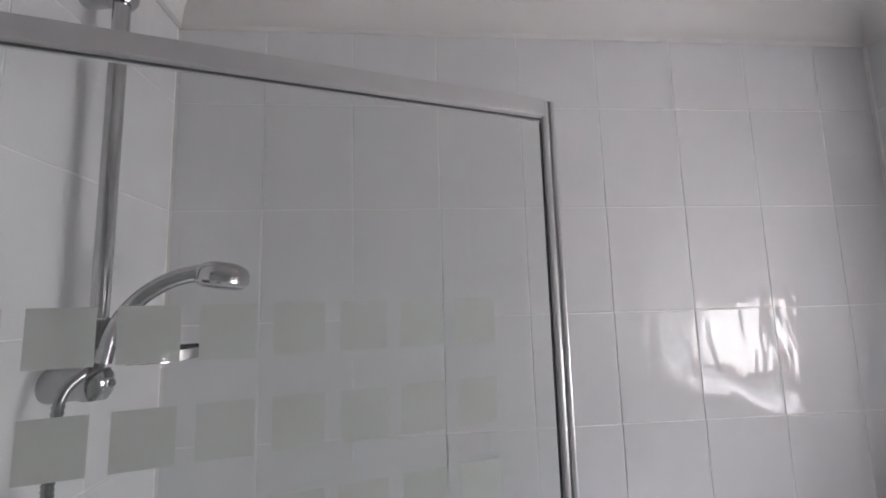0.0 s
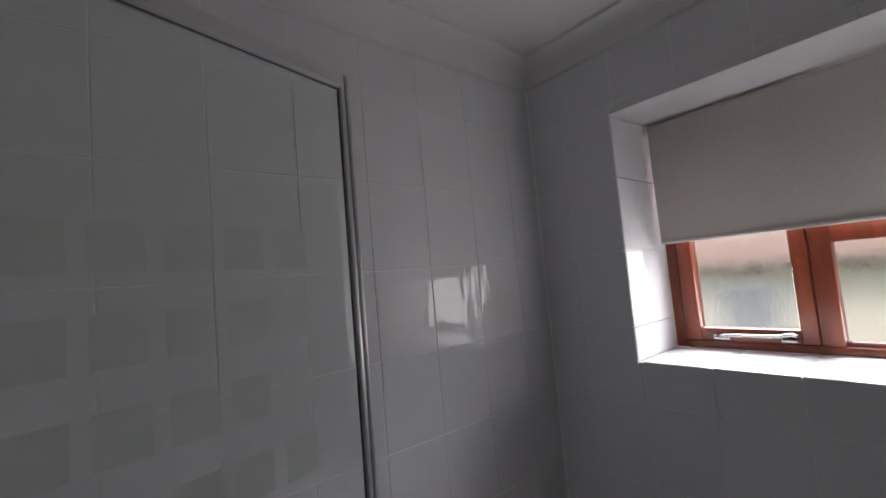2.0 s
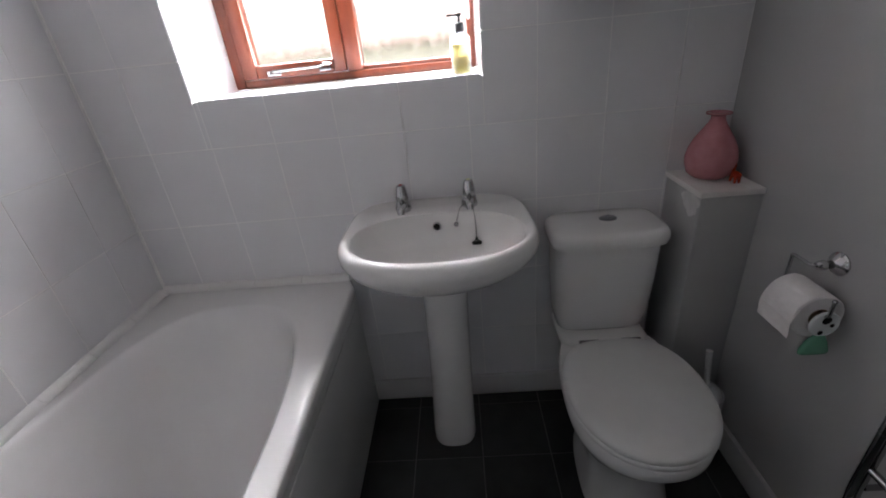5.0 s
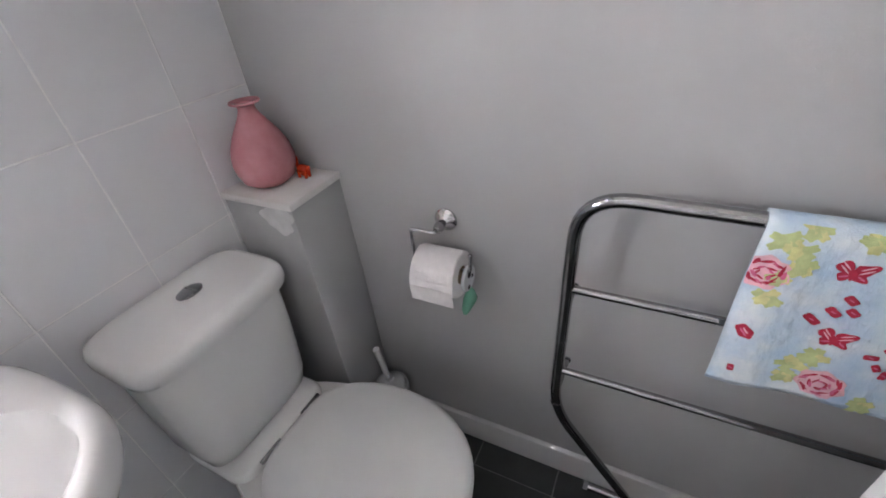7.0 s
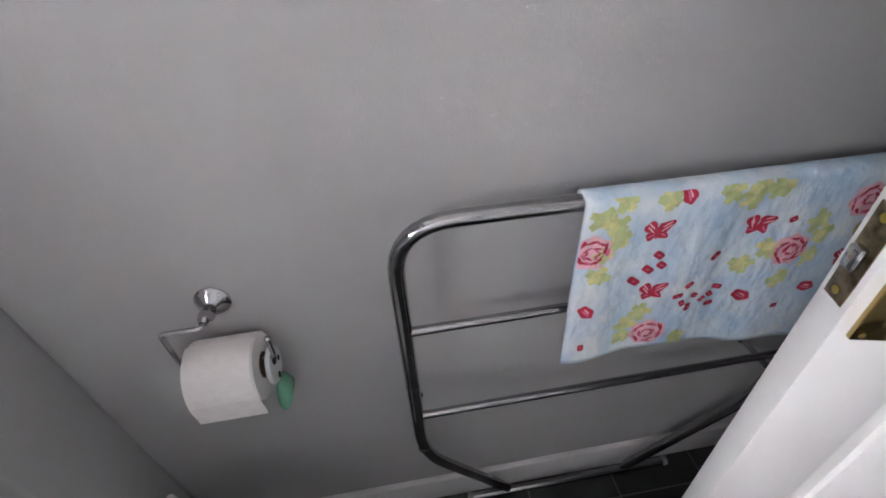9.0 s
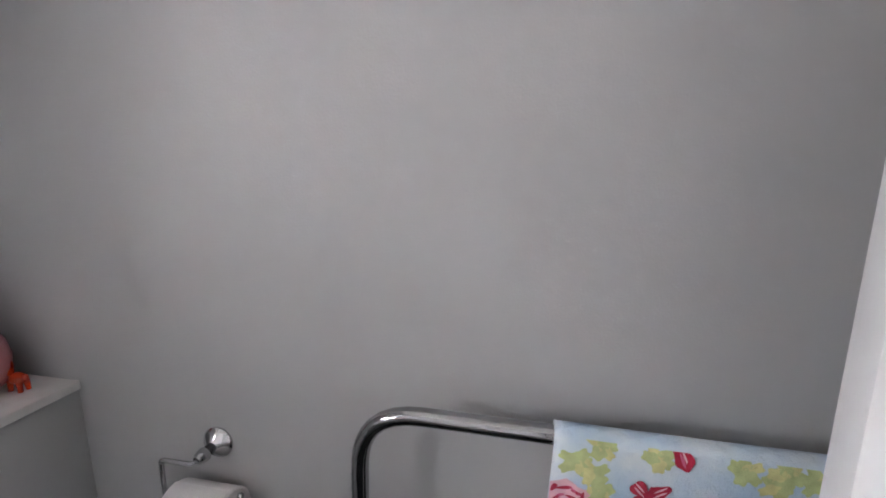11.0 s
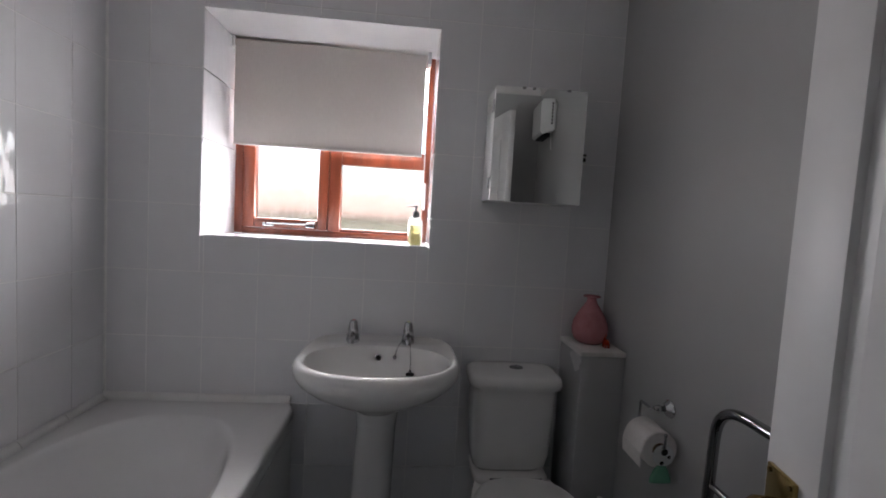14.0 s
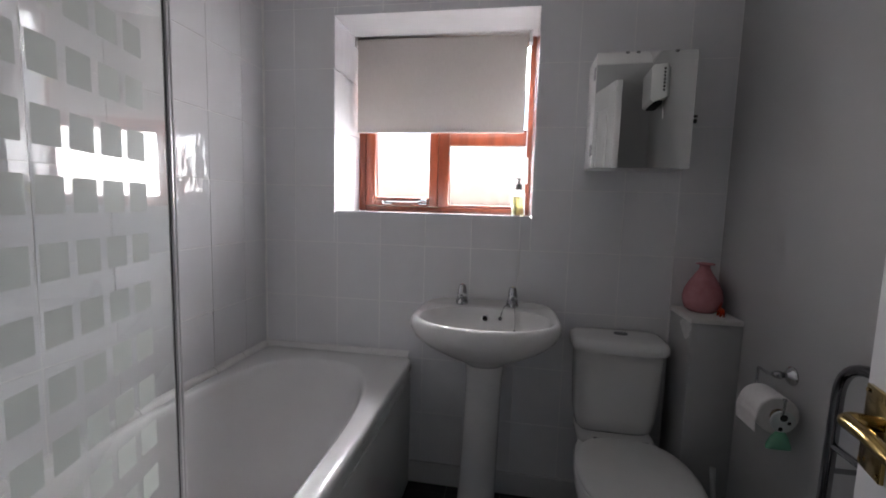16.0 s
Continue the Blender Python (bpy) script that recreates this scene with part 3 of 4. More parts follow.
loft(b, [[(x, y, z + h) for x, y, z in dish[:-1]] for h in (0.0, 0.016)] + [[(BXR + 0.062 + (x - BXR - 0.062) * 0.95, BYR + 0.075 + (y - BYR - 0.075) * 0.97, z + h) for x, y, z in dish[:-1]] for h in (0.016, 0.004)], False, True)
part("soap_dish", b, CHROME, shower)
hose = [(BXR + 0.020, BYR - 0.016, 1.535), (BXR - 0.004, BYR - 0.055, 1.51), (BXR - 0.008, BYR - 0.062, 1.40), (BXR - 0.004, BYR - 0.05, 1.2), (BXR + 0.015, BYR - 0.03, 1.0), (BXR + 0.01, BYR + 0.02, 0.86), (BXR, BYR + 0.05, 0.84), (BXR - 0.01, BYR + 0.07, 0.88), (BXR - 0.012, BYR + 0.07, 0.93)]
hose = fillet(hose, 0.12, 10)
fine = []
for a, c in zip(hose, hose[1:]):
    m = max(1, int((c - a).length / 0.0035))
    fine += [a.lerp(c, i / m) for i in range(m)]
part("hose", tube(fine, [0.0078 if i % 2 else 0.0062 for i in range(len(fine))], 10), DARKCHROME, shower, "ribbed metal hose")
b = lathe([(0.024, -0.09), (0.026, -0.085), (0.026, 0.085), (0.024, 0.09)], (X0 + 0.055, BYR + 0.07, 0.955), 20, "y")
add_tube(b, [(X0, BYR + 0.03, 0.955), (X0 + 0.05, BYR + 0.03, 0.955)], 0.016)
add_tube(b, [(X0, BYR + 0.11, 0.955), (X0 + 0.05, BYR + 0.11, 0.955)], 0.016)
part("mixer_valve", b, CHROME, shower)

# ---- basin ----
BCY = -0.685
basin = thing("pedestal_basin", (1.80, BCY, 0.0), "white china pedestal basin with two chrome taps", "basin")


def basin_loop(scale_y, front, z, back=1.996, wide=1.75):
    """D-shaped outline: straight at the wall, round in front."""
    out = []
    for k in range(64):
        a = 2 * math.pi * (k + 0.5) / 64
        c, s = math.cos(a), math.sin(a)
        if c > 0:   # towards the wall
            e = 6.0
            f = (abs(c) ** e + abs(s) ** e) ** (-1 / e)
            out.append((wide + c * f * (back - wide), BCY + s * f * scale_y * (1 - 0.09 * (c * f) ** 2), z))
        else:
            e = 2.15
            f = (abs(c) ** e + abs(s) ** e) ** (-1 / e)
            out.append((wide + c * f * (wide - front), BCY + s * f * scale_y, z))
    return out


def bowl_loop(r, z, shift=0.0):
    out = []
    for k in range(64):
        a = 2 * math.pi * (k + 0.5) / 64
        c, s = math.cos(a), math.sin(a)
        e = 2.5 if c > 0 else 2.1
        f = (abs(c) ** e + abs(s) ** e) ** (-1 / e)
        ax = (1.885 - 1.72) if c > 0 else (1.72 - 1.573)
        out.append((1.72 + shift + c * f * ax * r, BCY + s * f * 0.238 * r, z))
    return out


b = bmesh.new()
loops = [basin_loop(0.075, 1.735, 0.655, 1.93, 1.81), basin_loop(0.10, 1.71, 0.675, 1.95, 1.80), basin_loop(0.16, 1.638, 0.712, 1.985, 1.78), basin_loop(0.220, 1.579, 0.752),
         basin_loop(0.256, 1.549, 0.782), basin_loop(0.272, 1.537, 0.808), basin_loop(0.275, 1.536, 0.824), basin_loop(0.272, 1.539, 0.838), basin_loop(0.266, 1.545, 0.847, 1.993), basin_loop(0.256, 1.556, 0.853, 1.988)]
for loop in loops:
    for i, (x, y, z) in enumerate(loop):
        if x > 1.80 and z > 0.80:
            loop[i] = (x, y, z + 0.008 * min(1, (x - 1.80) / 0.1))
loops += [bowl_loop(1.0, 0.849), bowl_loop(0.985, 0.838), bowl_loop(0.955, 0.82), bowl_loop(0.90, 0.785), bowl_loop(0.80, 0.75), bowl_loop(0.64, 0.722, 0.02), bowl_loop(0.42, 0.706, 0.04), bowl_loop(0.2, 0.700, 0.05), bowl_loop(0.09, 0.698, 0.055)]
loft(b, loops, True, True)
part("bowl", b, CERAMIC, basin, smooth=60)
b = bmesh.new()
loft(b, [superloop(1.838, BCY + 0.016, rx, ry, z, e) for rx, ry, z, e in ((0.094, 0.076, 0.0, 2.8), (0.096, 0.078, 0.008, 2.8), (0.094, 0.076, 0.05, 2.7))]
     + [superloop(1.84, BCY + 0.016 * (1 - z / 0.62), rx, ry, z, 2.5) for rx, ry, z in ((0.090, 0.073, 0.20), (0.088, 0.071, 0.40), (0.088, 0.070, 0.58), (0.094, 0.076, 0.64), (0.10, 0.085, 0.70))])
part("pedestal", b, CERAMIC, basin, smooth=60)


def tap(y, cap):
    t = part("tap", lathe([(0.024, 0.845), (0.0255, 0.852), (0.024, 0.860), (0.0215, 0.874), (0.018, 0.879), (0.020, 0.883), (0.0185, 0.898), (0.016, 0.915), (0.013, 0.924), (0.008, 0.927), (0.0, 0.927)], (1.922, y, 0.007), 20, "z", False), CHROME, basin)
    spout = fillet([(1.918, y, 0.872), (1.885, y, 0.877), (1.862, y, 0.873), (1.857, y, 0.862)], 0.018)
    part("spout", tube(spout, [0.0135 - 0.003 * i / len(spout) for i in range(len(spout))], 14), CHROME, t)
    part("index_disc", lathe([(0.007, 0.926), (0.006, 0.9275)], (1.922, y, 0.007), 12), cap, t)


tap(-0.578, PRINTS["red"])
tap(-0.782, PRINTS["yellow"])
part("overflow_ring", lathe([(0.013, 0.0), (0.013, -0.006), (0.009, -0.007), (0.008, -0.002)], (1.874, -0.678, 0.812), 18, "x"), CHROME, basin)
# solid dark disc painted as the shaded inside of the overflow
part("overflow_hole", lathe([(0.0095, -0.0075), (0.0005, -0.0076)], (1.874, -0.678, 0.812), 16, "x"), HOLE_SHADE, basin)
part("waste", lathe([(0.034, 0.698), (0.034, 0.703), (0.028, 0.7045), (0.022, 0.702), (0.018, 0.690)], (1.765, BCY, 0), 22, "z", False), CHROME, basin, "chrome waste ring")
# the waste's dark inside is a flat near-black disc
part("waste_hole", lathe([(0.019, 0.7015), (0.0005, 0.7015)], (1.765, BCY, 0), 16), HOLE_SHADE, basin)


def chain(points):
    b = bmesh.new()
    pts = fillet(points, 0.01, 3)
    for p, q in zip(pts, pts[1:]):
        m = max(1, int((q - p).length / 0.005))
        for i in range(m):
            c = p.lerp(q, (i + 0.5) / m)
            r = bmesh.ops.create_icosphere(b, subdivisions=1, radius=0.0025)
            bmesh.ops.translate(b, verts=r["verts"], vec=c)
    return b


part("plug_chain", chain([(1.905, -0.770, 0.868), (1.888, -0.75, 0.858), (1.872, -0.737, 0.816)]), DARKCHROME, basin)
part("plug_chain", chain([(1.90, -0.787, 0.868), (1.880, -0.792, 0.856), (1.862, -0.795, 0.81), (1.846, -0.795, 0.775)]), DARKCHROME, basin)
part("chain_stay", lathe([(0.008, 0.0), (0.007, -0.006)], (1.876, -0.737, 0.812), 12, "x"), DARKCHROME, basin)
b = lathe([(0.013, -0.007), (0.0155, 0.0), (0.0155, 0.003), (0.011, 0.005), (0.005, 0.007), (0.004, 0.014), (0.001, 0.015)], (0, 0, 0), 20)
bmesh.ops.rotate(b, verts=b.verts, matrix=Matrix.Rotation(radians(24), 3, "Y"))
bmesh.ops.translate(b, verts=b.verts, vec=(1.834, -0.795, 0.766))
part("plug", b, RUBBER, basin, "black rubber plug")

# ---- toilet ----
TCY = -1.185
wc = thing("toilet", (1.65, TCY, 0.0), "white close-coupled toilet with its lid down", "toilet")


def oblong(x0, x1, hy, z, e=5.0):
    return superloop((x0 + x1) / 2, TCY, (x1 - x0) / 2, hy, z, e, 56)


b = bmesh.new()
loft(b, [oblong(1.845, 1.985, 0.125, 0.405), oblong(1.83, 1.988, 0.138, 0.42), oblong(1.818, 1.99, 0.147, 0.47), oblong(1.808, 1.99, 0.153, 0.60), oblong(1.803, 1.99, 0.156, 0.728)])
part("cistern", b, CERAMIC, wc, smooth=60)
b = bmesh.new()
loft(b, [oblong(1.812, 1.988, 0.148, 0.7285), oblong(1.800, 1.99, 0.160, 0.736), oblong(1.796, 1.992, 0.164, 0.728), oblong(1.788, 1.995, 0.170, 0.7305), oblong(1.785, 1.996, 0.173, 0.745), oblong(1.787, 1.996, 0.172, 0.760), oblong(1.795, 1.993, 0.166, 0.771), oblong(1.812, 1.985, 0.152, 0.7755), oblong(1.85, 1.95, 0.10, 0.777)])
lid = part("cistern_lid", b, CERAMIC, wc, smooth=60)
b = lathe([(0.026, 0.775), (0.027, 0.780), (0.022, 0.783), (0.0, 0.783)], (1.906, -1.2, 0), 24, "z", False)
for v in b.verts:
    v.co.x = 1.906 + (v.co.x - 1.906) * 0.72
button = part("flush_button", b, DARKCHROME, lid, "oval chrome dual flush button")
part("button_split", box(1.888, 1.924, -1.206, -1.2035, 0.7828, 0.7836), GREYPLASTIC, button)


def seat_loop(inset, z, x_back=1.772, x_front=1.335, hw=0.187):
    out = []
    wide = 1.56
    for k in range(64):
        a = 2 * math.pi * (k + 0.5) / 64
        c, s = math.cos(a), math.sin(a)
        if c > 0:
            e = 4.2
            f = (abs(c) ** e + abs(s) ** e) ** (-1 / e)
            out.append((wide + c * f * (x_back - inset - wide), TCY - 0.008 + s * f * (hw - inset) * (1 - 0.26 * max(0, c * f) ** 2), z))
        else:
            e = 2.1
            f = (abs(c) ** e + abs(s) ** e) ** (-1 / e)
            out.append((wide + c * f * (wide - x_front - inset), TCY - 0.008 + s * f * (hw - inset), z))
    return out


b = bmesh.new()
loft(b, [seat_loop(0.012, 0.388), seat_loop(0.003, 0.390), seat_loop(0.0, 0.397), seat_loop(0.003, 0.404), seat_loop(0.012, 0.406)])
part("seat", b, PLASTIC, wc, smooth=60)
b = bmesh.new()
loft(b, [seat_loop(0.010, 0.4075), seat_loop(0.002, 0.4095), seat_loop(0.0, 0.416), seat_loop(0.004, 0.424), seat_loop(0.016, 0.429), seat_loop(0.05, 0.431), seat_loop(0.12, 0.432)])
part("lid", b, PLASTIC, wc, smooth=60)
for y in (-1.12, -1.25):
    h = part("hinge", lathe([(0.005, -0.030), (0.006, -0.027), (0.006, 0.027), (0.005, 0.030)], (1.777, y - 0.008, 0.411), 14, "y"), DARKCHROME, wc, "dark chrome seat hinge")
b = bmesh.new()
loft(b, [[(x, y, z) for x, y, z in seat_loop(i, z, xb, xf)] for i, z, xb, xf in ((0.062, 0.0, 1.90, 1.385), (0.064, 0.02, 1.90, 1.385), (0.078, 0.10, 1.90, 1.405), (0.068, 0.20, 1.89, 1.395), (0.030, 0.28, 1.89, 1.36), (0.009, 0.330, 1.90, 1.342), (0.004, 0.35, 1.905, 1.336), (0.003, 0.375, 1.91, 1.335), (0.008, 0.387, 1.91, 1.337))])
part("pan", b, CERAMIC, wc, smooth=60)
b = bmesh.new()
loft(b, [oblong(1.785, 1.985, 0.125, 0.34, 6), oblong(1.78, 1.988, 0.137, 0.375, 6), oblong(1.78, 1.988, 0.139, 0.398, 6), oblong(1.79, 1.985, 0.132, 0.406, 6)])
part("pan_shelf", b, CERAMIC, wc, smooth=60)

# ---- pipe boxing beside the toilet ----
boxing = thing("pipe_boxing", (1.90, -1.487, 0.0), "grey painted pipe boxing with a white top", "boxing", kind="structure")
part("casing", box(1.794, X1 - 0.0005, YG + 0.0005, -1.405, 0.0, 0.866, 0.003), GREY, boxing)
b = box(1.788, X1 - 0.001, YG + 0.001, -1.399, 0.866, 0.883, 0.003)
part("top", b, STONE, boxing, "chipped white painted top")
BARE = mat("bare_undercoat", (0.60, 0.59, 0.58), 0.7)
mottle(BARE, 30, (0.54, 0.53, 0.52), (0.66, 0.65, 0.64))
b = bmesh.new()
patch = []
for k in range(28):
    a = 2 * math.pi * k / 28
    f = 1 + 0.16 * math.sin(3 * a + 0.6) + 0.09 * math.sin(7 * a)
    patch.append((1.842 + 0.046 * f * math.cos(a), min(0.865, 0.836 + 0.034 * f * math.sin(a))))
loft(b, [[(x, y, z) for x, z in patch] for y in (-1.4052, -1.4042)])
part("bare_patch", b, BARE, boxing, "pale patch where the grey paint is missing")

# vase, figurine, brush
VX, VY, VZ = 1.918, -1.482, 0.8835
prof = [(0.030, 0.0), (0.045, 0.002), (0.059, 0.014), (0.066, 0.036), (0.068, 0.056), (0.063, 0.083), (0.050, 0.111), (0.034, 0.136), (0.023, 0.153), (0.018, 0.165), (0.018, 0.173), (0.0155, 0.173), (0.0155, 0.163), (0.03, 0.133), (0.058, 0.078), (0.058, 0.036), (0.03, 0.006)]
vase = thing("vase", (VX, VY, VZ), "frosted pink glass bottle vase on the boxing", "vase")
part("body", lathe(prof, (VX, VY, VZ), 40), PINK, vase, smooth=60)
part("lip", lathe([(0.0175, 0.1732), (0.024, 0.1765), (0.031, 0.1775), (0.0325, 0.180), (0.031, 0.1825), (0.024, 0.182), (0.0155, 0.1775), (0.0155, 0.1732)], (VX, VY, VZ), 36), PINK, vase, "flared flat lip", 60)
b = bmesh.new()
fx, fy, fz = 1.851, -1.520, 0.8835
for dl, dw, dz, rl, rw, rz in ((0, 0, 0.021, 0.016, 0.011, 0.011), (0.017, 0.0, 0.031, 0.008, 0.007, 0.008), (0.025, 0.0, 0.029, 0.006, 0.005, 0.005), (0.015, 0.005, 0.041, 0.003, 0.002, 0.007), (0.015, -0.005, 0.041, 0.003, 0.002, 0.007), (-0.018, 0.0, 0.025, 0.005, 0.004, 0.006)):
    r = bmesh.ops.create_icosphere(b, subdivisions=2, radius=1)
    for v in r["verts"]:
        v.co = Vector((fx + dl + v.co.x * rl, fy + dw + v.co.y * rw, fz + dz + v.co.z * rz))
for dl, dw in ((0.010, 0.006), (0.010, -0.006), (-0.010, 0.006), (-0.010, -0.006)):
    add_tube(b, [(fx + dl, fy + dw, fz), (fx + dl, fy + dw * 0.8, fz + 0.018)], [0.0036, 0.0048], 8)
solid("figurine", b, RED, "tiny red glass animal figurine beside the vase", "figurine", smooth=60)
BRX, BRY = 1.736, -1.503
brush = thing("toilet_brush", (BRX, BRY, 0.0), "white toilet brush in a cloudy plastic holder", "toilet brush")
part("holder", lathe([(0.045, 0.0), (0.050, 0.004), (0.055, 0.20), (0.053, 0.208), (0.049, 0.206), (0.046, 0.012), (0.0, 0.010)], (BRX, BRY, 0), 28, "z", False), CLOUDY, brush)
part("splash_cover", lathe([(0.048, 0.203), (0.047, 0.212), (0.036, 0.228), (0.014, 0.238), (0.011, 0.245)], (BRX, BRY, 0), 28), CLOUDY, brush, "cloudy domed cover")
part("handle", tube([(BRX, BRY, 0.08), (BRX + 0.004, BRY + 0.002, 0.25), (BRX + 0.018, BRY + 0.006, 0.365)], [0.009, 0.0085, 0.010], 12), PLASTIC, brush)
part("brush_head", lathe([(0.012, 0.015), (0.034, 0.03), (0.036, 0.12), (0.014, 0.14)], (BRX, BRY, 0), 18), PLASTIC, brush)

# ---- toilet roll holder ----
RX0, RX1, RY, RZ = 1.463, 1.565, -1.511, 0.705
holder2 = thing("toilet_roll_holder", (1.52, YG, 0.80), "chrome wall-mounted toilet roll holder", "toilet roll holder")
part("rosette", lathe([(0.026, 0.0), (0.027, 0.004), (0.023, 0.009), (0.015, 0.013), (0.009, 0.018), (0.009, 0.03), (0.012, 0.034), (0.010, 0.045), (0.006, 0.052)], (1.52, YG, 0.80), 24, "y"), CHROME, holder2)
b = tube(fillet([(1.52, YG + 0.04, 0.80), (1.52, RY, 0.80), (1.578, RY, 0.80), (1.578, RY, RZ + 0.012), (RX0 - 0.02, RY, RZ + 0.012), (RX0 - 0.022, RY, RZ + 0.05)], 0.007, 4), 0.0038, 10)
part("rod", b, CHROME, holder2)
r = bmesh.new()
bmesh.ops.create_icosphere(r, subdivisions=2, radius=0.0055)
bmesh.ops.translate(r, verts=r.verts, vec=(RX0 - 0.022, RY, RZ + 0.053))
part("end_knob", r, CHROME, holder2)
roll = thing("toilet_roll", (1.51, RY, RZ - 0.004), "white toilet roll hanging on the holder", "toilet roll")
CZ = RZ - 0.002
prof = [(0.021, RX0 + 0.001), (0.050, RX0), (0.053, RX0 + 0.003), (0.053, RX1 - 0.003), (0.050, RX1), (0.021, RX1 - 0.001)]
b = bmesh.new()
loops = [[(h, RY + 0.0 + rr * math.cos(a), CZ + rr * math.sin(a)) for a in (2 * math.pi * k / 48 for k in range(48))] for rr, h in prof]
loft(b, loops + [loops[0]], False, False)
part("paper", b, PAPER, roll)
b = bmesh.new()
lp = [[(RX0 + (RX1 - RX0) * i, RY + 0.0535 * math.cos(a) * (1 + 0.004 * j), CZ + 0.0535 * math.sin(a) - 0.002 * j) for i in (0.0, 0.33, 0.66, 1.0)] for j, a in enumerate([radians(100 - 14 * k) for k in range(8)])]
lp += [[(RX0 + (RX1 - RX0) * i + 0.002 * math.sin(3 * j), RY + 0.056 - 0.001 * j, CZ - 0.01 - 0.014 * j) for i in (0.0, 0.33, 0.66, 1.0)] for j in range(4)]
loft(b, lp, closed=False)
g2 = bmesh.ops.extrude_face_region(b, geom=b.faces[:])
for v in g2["geom"]:
    if isinstance(v, bmesh.types.BMVert):
        v.co.y += 0.0006
part("loose_sheet", b, PAPER, roll)
part("cardboard_core", lathe([(0.021, RX0 + 0.0015), (0.0205, RX0), (0.0195, RX0), (0.0195, RX1), (0.021, RX1)], (0, RY, CZ), 28, "x", False), CARD, roll, "brown cardboard core")
fresh = thing("air_freshener", (RX0 - 0.010, RY, RZ - 0.04), "cloudy air freshener disc with a green gel sachet", "air freshener")
b = lathe([(0.029, -0.004), (0.031, -0.002), (0.031, 0.002), (0.029, 0.004)], (RX0 - 0.010, RY - 0.006, RZ - 0.012), 28, "x")
part("disc", b, CLOUDY, fresh)
# the holes are raised dark discs, their shade put into the colour
for dy, dz, rr in ((0.0, 0.012, 0.010), (0.006, -0.020, 0.006), (-0.014, -0.002, 0.005)):
    part("vent_hole", lathe([(rr, -0.0045), (rr * 0.9, -0.0052)], (RX0 - 0.010, RY - 0.006 + dy, RZ - 0.012 + dz), 14, "x"), HOLE_SHADE, fresh)
b = bmesh.new()
loft(b, [superloop(RX0 - 0.012, RY - 0.002, 0.004, 0.012, RZ - 0.040, 2.2, 20), superloop(RX0 - 0.013, RY, 0.010, 0.022, RZ - 0.056, 2.5, 20), superloop(RX0 - 0.013, RY, 0.012, 0.030, RZ - 0.078, 2.8, 20), superloop(RX0 - 0.013, RY, 0.007, 0.031, RZ - 0.088, 3, 20)])
part("gel_sachet", b, GELGREEN, fresh, "translucent green gel sachet")

# ---- towel rail ----
RYT, TOPR = -1.487, 0.945
rail = thing("towel_rail", (0.88, RYT, 0.0), "floor-standing chrome tube towel rail against the wall", "towel rail")
LX, RX = 1.232, 0.522
frame_pts = fillet([(1.045, -1.536, 0.030), (LX + 0.012, RYT, 0.385), (LX, RYT, TOPR), (RX, RYT, TOPR - 0.012), (RX - 0.012, RYT, 0.385), (0.715, -1.536, 0.030)], 0.085, 8)
part("tube_frame", tube(frame_pts, 0.0118, 16), DARKCHROME, rail)
for z in (0.750, 0.522):
    part("rung", tube([(LX + 0.003, RYT, z), (RX - 0.003, RYT, z)], 0.0078, 12), DARKCHROME, rail)
part("foot_bar", tube([(1.145, -1.536, 0.011), (0.60, -1.536, 0.011)], 0.0105, 12), DARKCHROME, rail)
for x in (1.145, 0.60):
    part("end_cap", lathe([(0.0115, -0.006), (0.0115, 0.006)], (x, -1.536, 0.0118), 12, "x"), GREYPLASTIC, rail)
for x in (LX + 0.004, RX - 0.004):
    for zb in (0.690, 0.465):
        b = tube([(x, YG, zb), (x, RYT - 0.008, zb)], 0.006, 10)
        add_tube(b, [(x, YG, zb), (x, YG + 0.004, zb)], 0.009, 14)
        part("wall_bracket", b, DARKCHROME, rail)
    for z in (0.615, 0.41):
        part("tube_collar", lathe([(0.0122, -0.0022), (0.0124, 0.0), (0.0122, 0.0022)], (x + (0.003 if x > 1 else -0.003), RYT, z), 16), CHROME, rail)

# ---- towel ----
TX0, TX1 = 0.535, 0.987


def front_drop(u):
    return 0.288 + 0.008 * math.sin(5.5 * u + 2.6) + 0.018 * u


def towel_at(u, s):
    """Point on the towel: u across, s along from the back hem over the bar to the front hem."""
    x = TX1 - (TX1 - TX0) * u
    r = 0.0145
    top = TOPR - 0.004 - 0.008 * u   # the bar slopes a little
    drop_b, arc = 0.22, math.pi * r
    front = front_drop(u)
    total = drop_b + arc + front
    d = s * total
    fold = 0.004 * math.sin(9 * u + 1.0) + 0.003 * math.sin(21 * u)
    if d < drop_b:
        y, z = -r, top - (drop_b - d)
        x = min(x, TX1 - 0.02)
    elif d < drop_b + arc:
        a = (d - drop_b) / r
        y, z = -r * math.cos(a), top + r * math.sin(a)
    else:
        w = d - drop_b - arc
        y, z = r + fold * min(1, w / 0.15) + 0.010 * (w / 0.33), top - w
        x += (0.004 * math.sin(14 * w) + 0.011 * (w / 0.3) ** 2) * (1 - u) ** 3
    return Vector((x, RYT + y, z))


towel = thing("towel", (0.75, RYT, 0.62), "pale blue floral towel folded over the rail", "towel")
b = bmesh.new()
outer = [[towel_at(i / 40, j / 60) for i in range(41)] for j in range(61)]
loft(b, outer, closed=False)
bmesh.ops.recalc_face_normals(b, faces=b.faces)
part("cloth", b, TOWEL, towel, smooth=80)
cloth = towel.children[0]
sol = cloth.modifiers.new("thickness", "SOLIDIFY")
sol.thickness, sol.offset = 0.005, 0
DROP, ARC = 0.22, math.pi * 0.0145


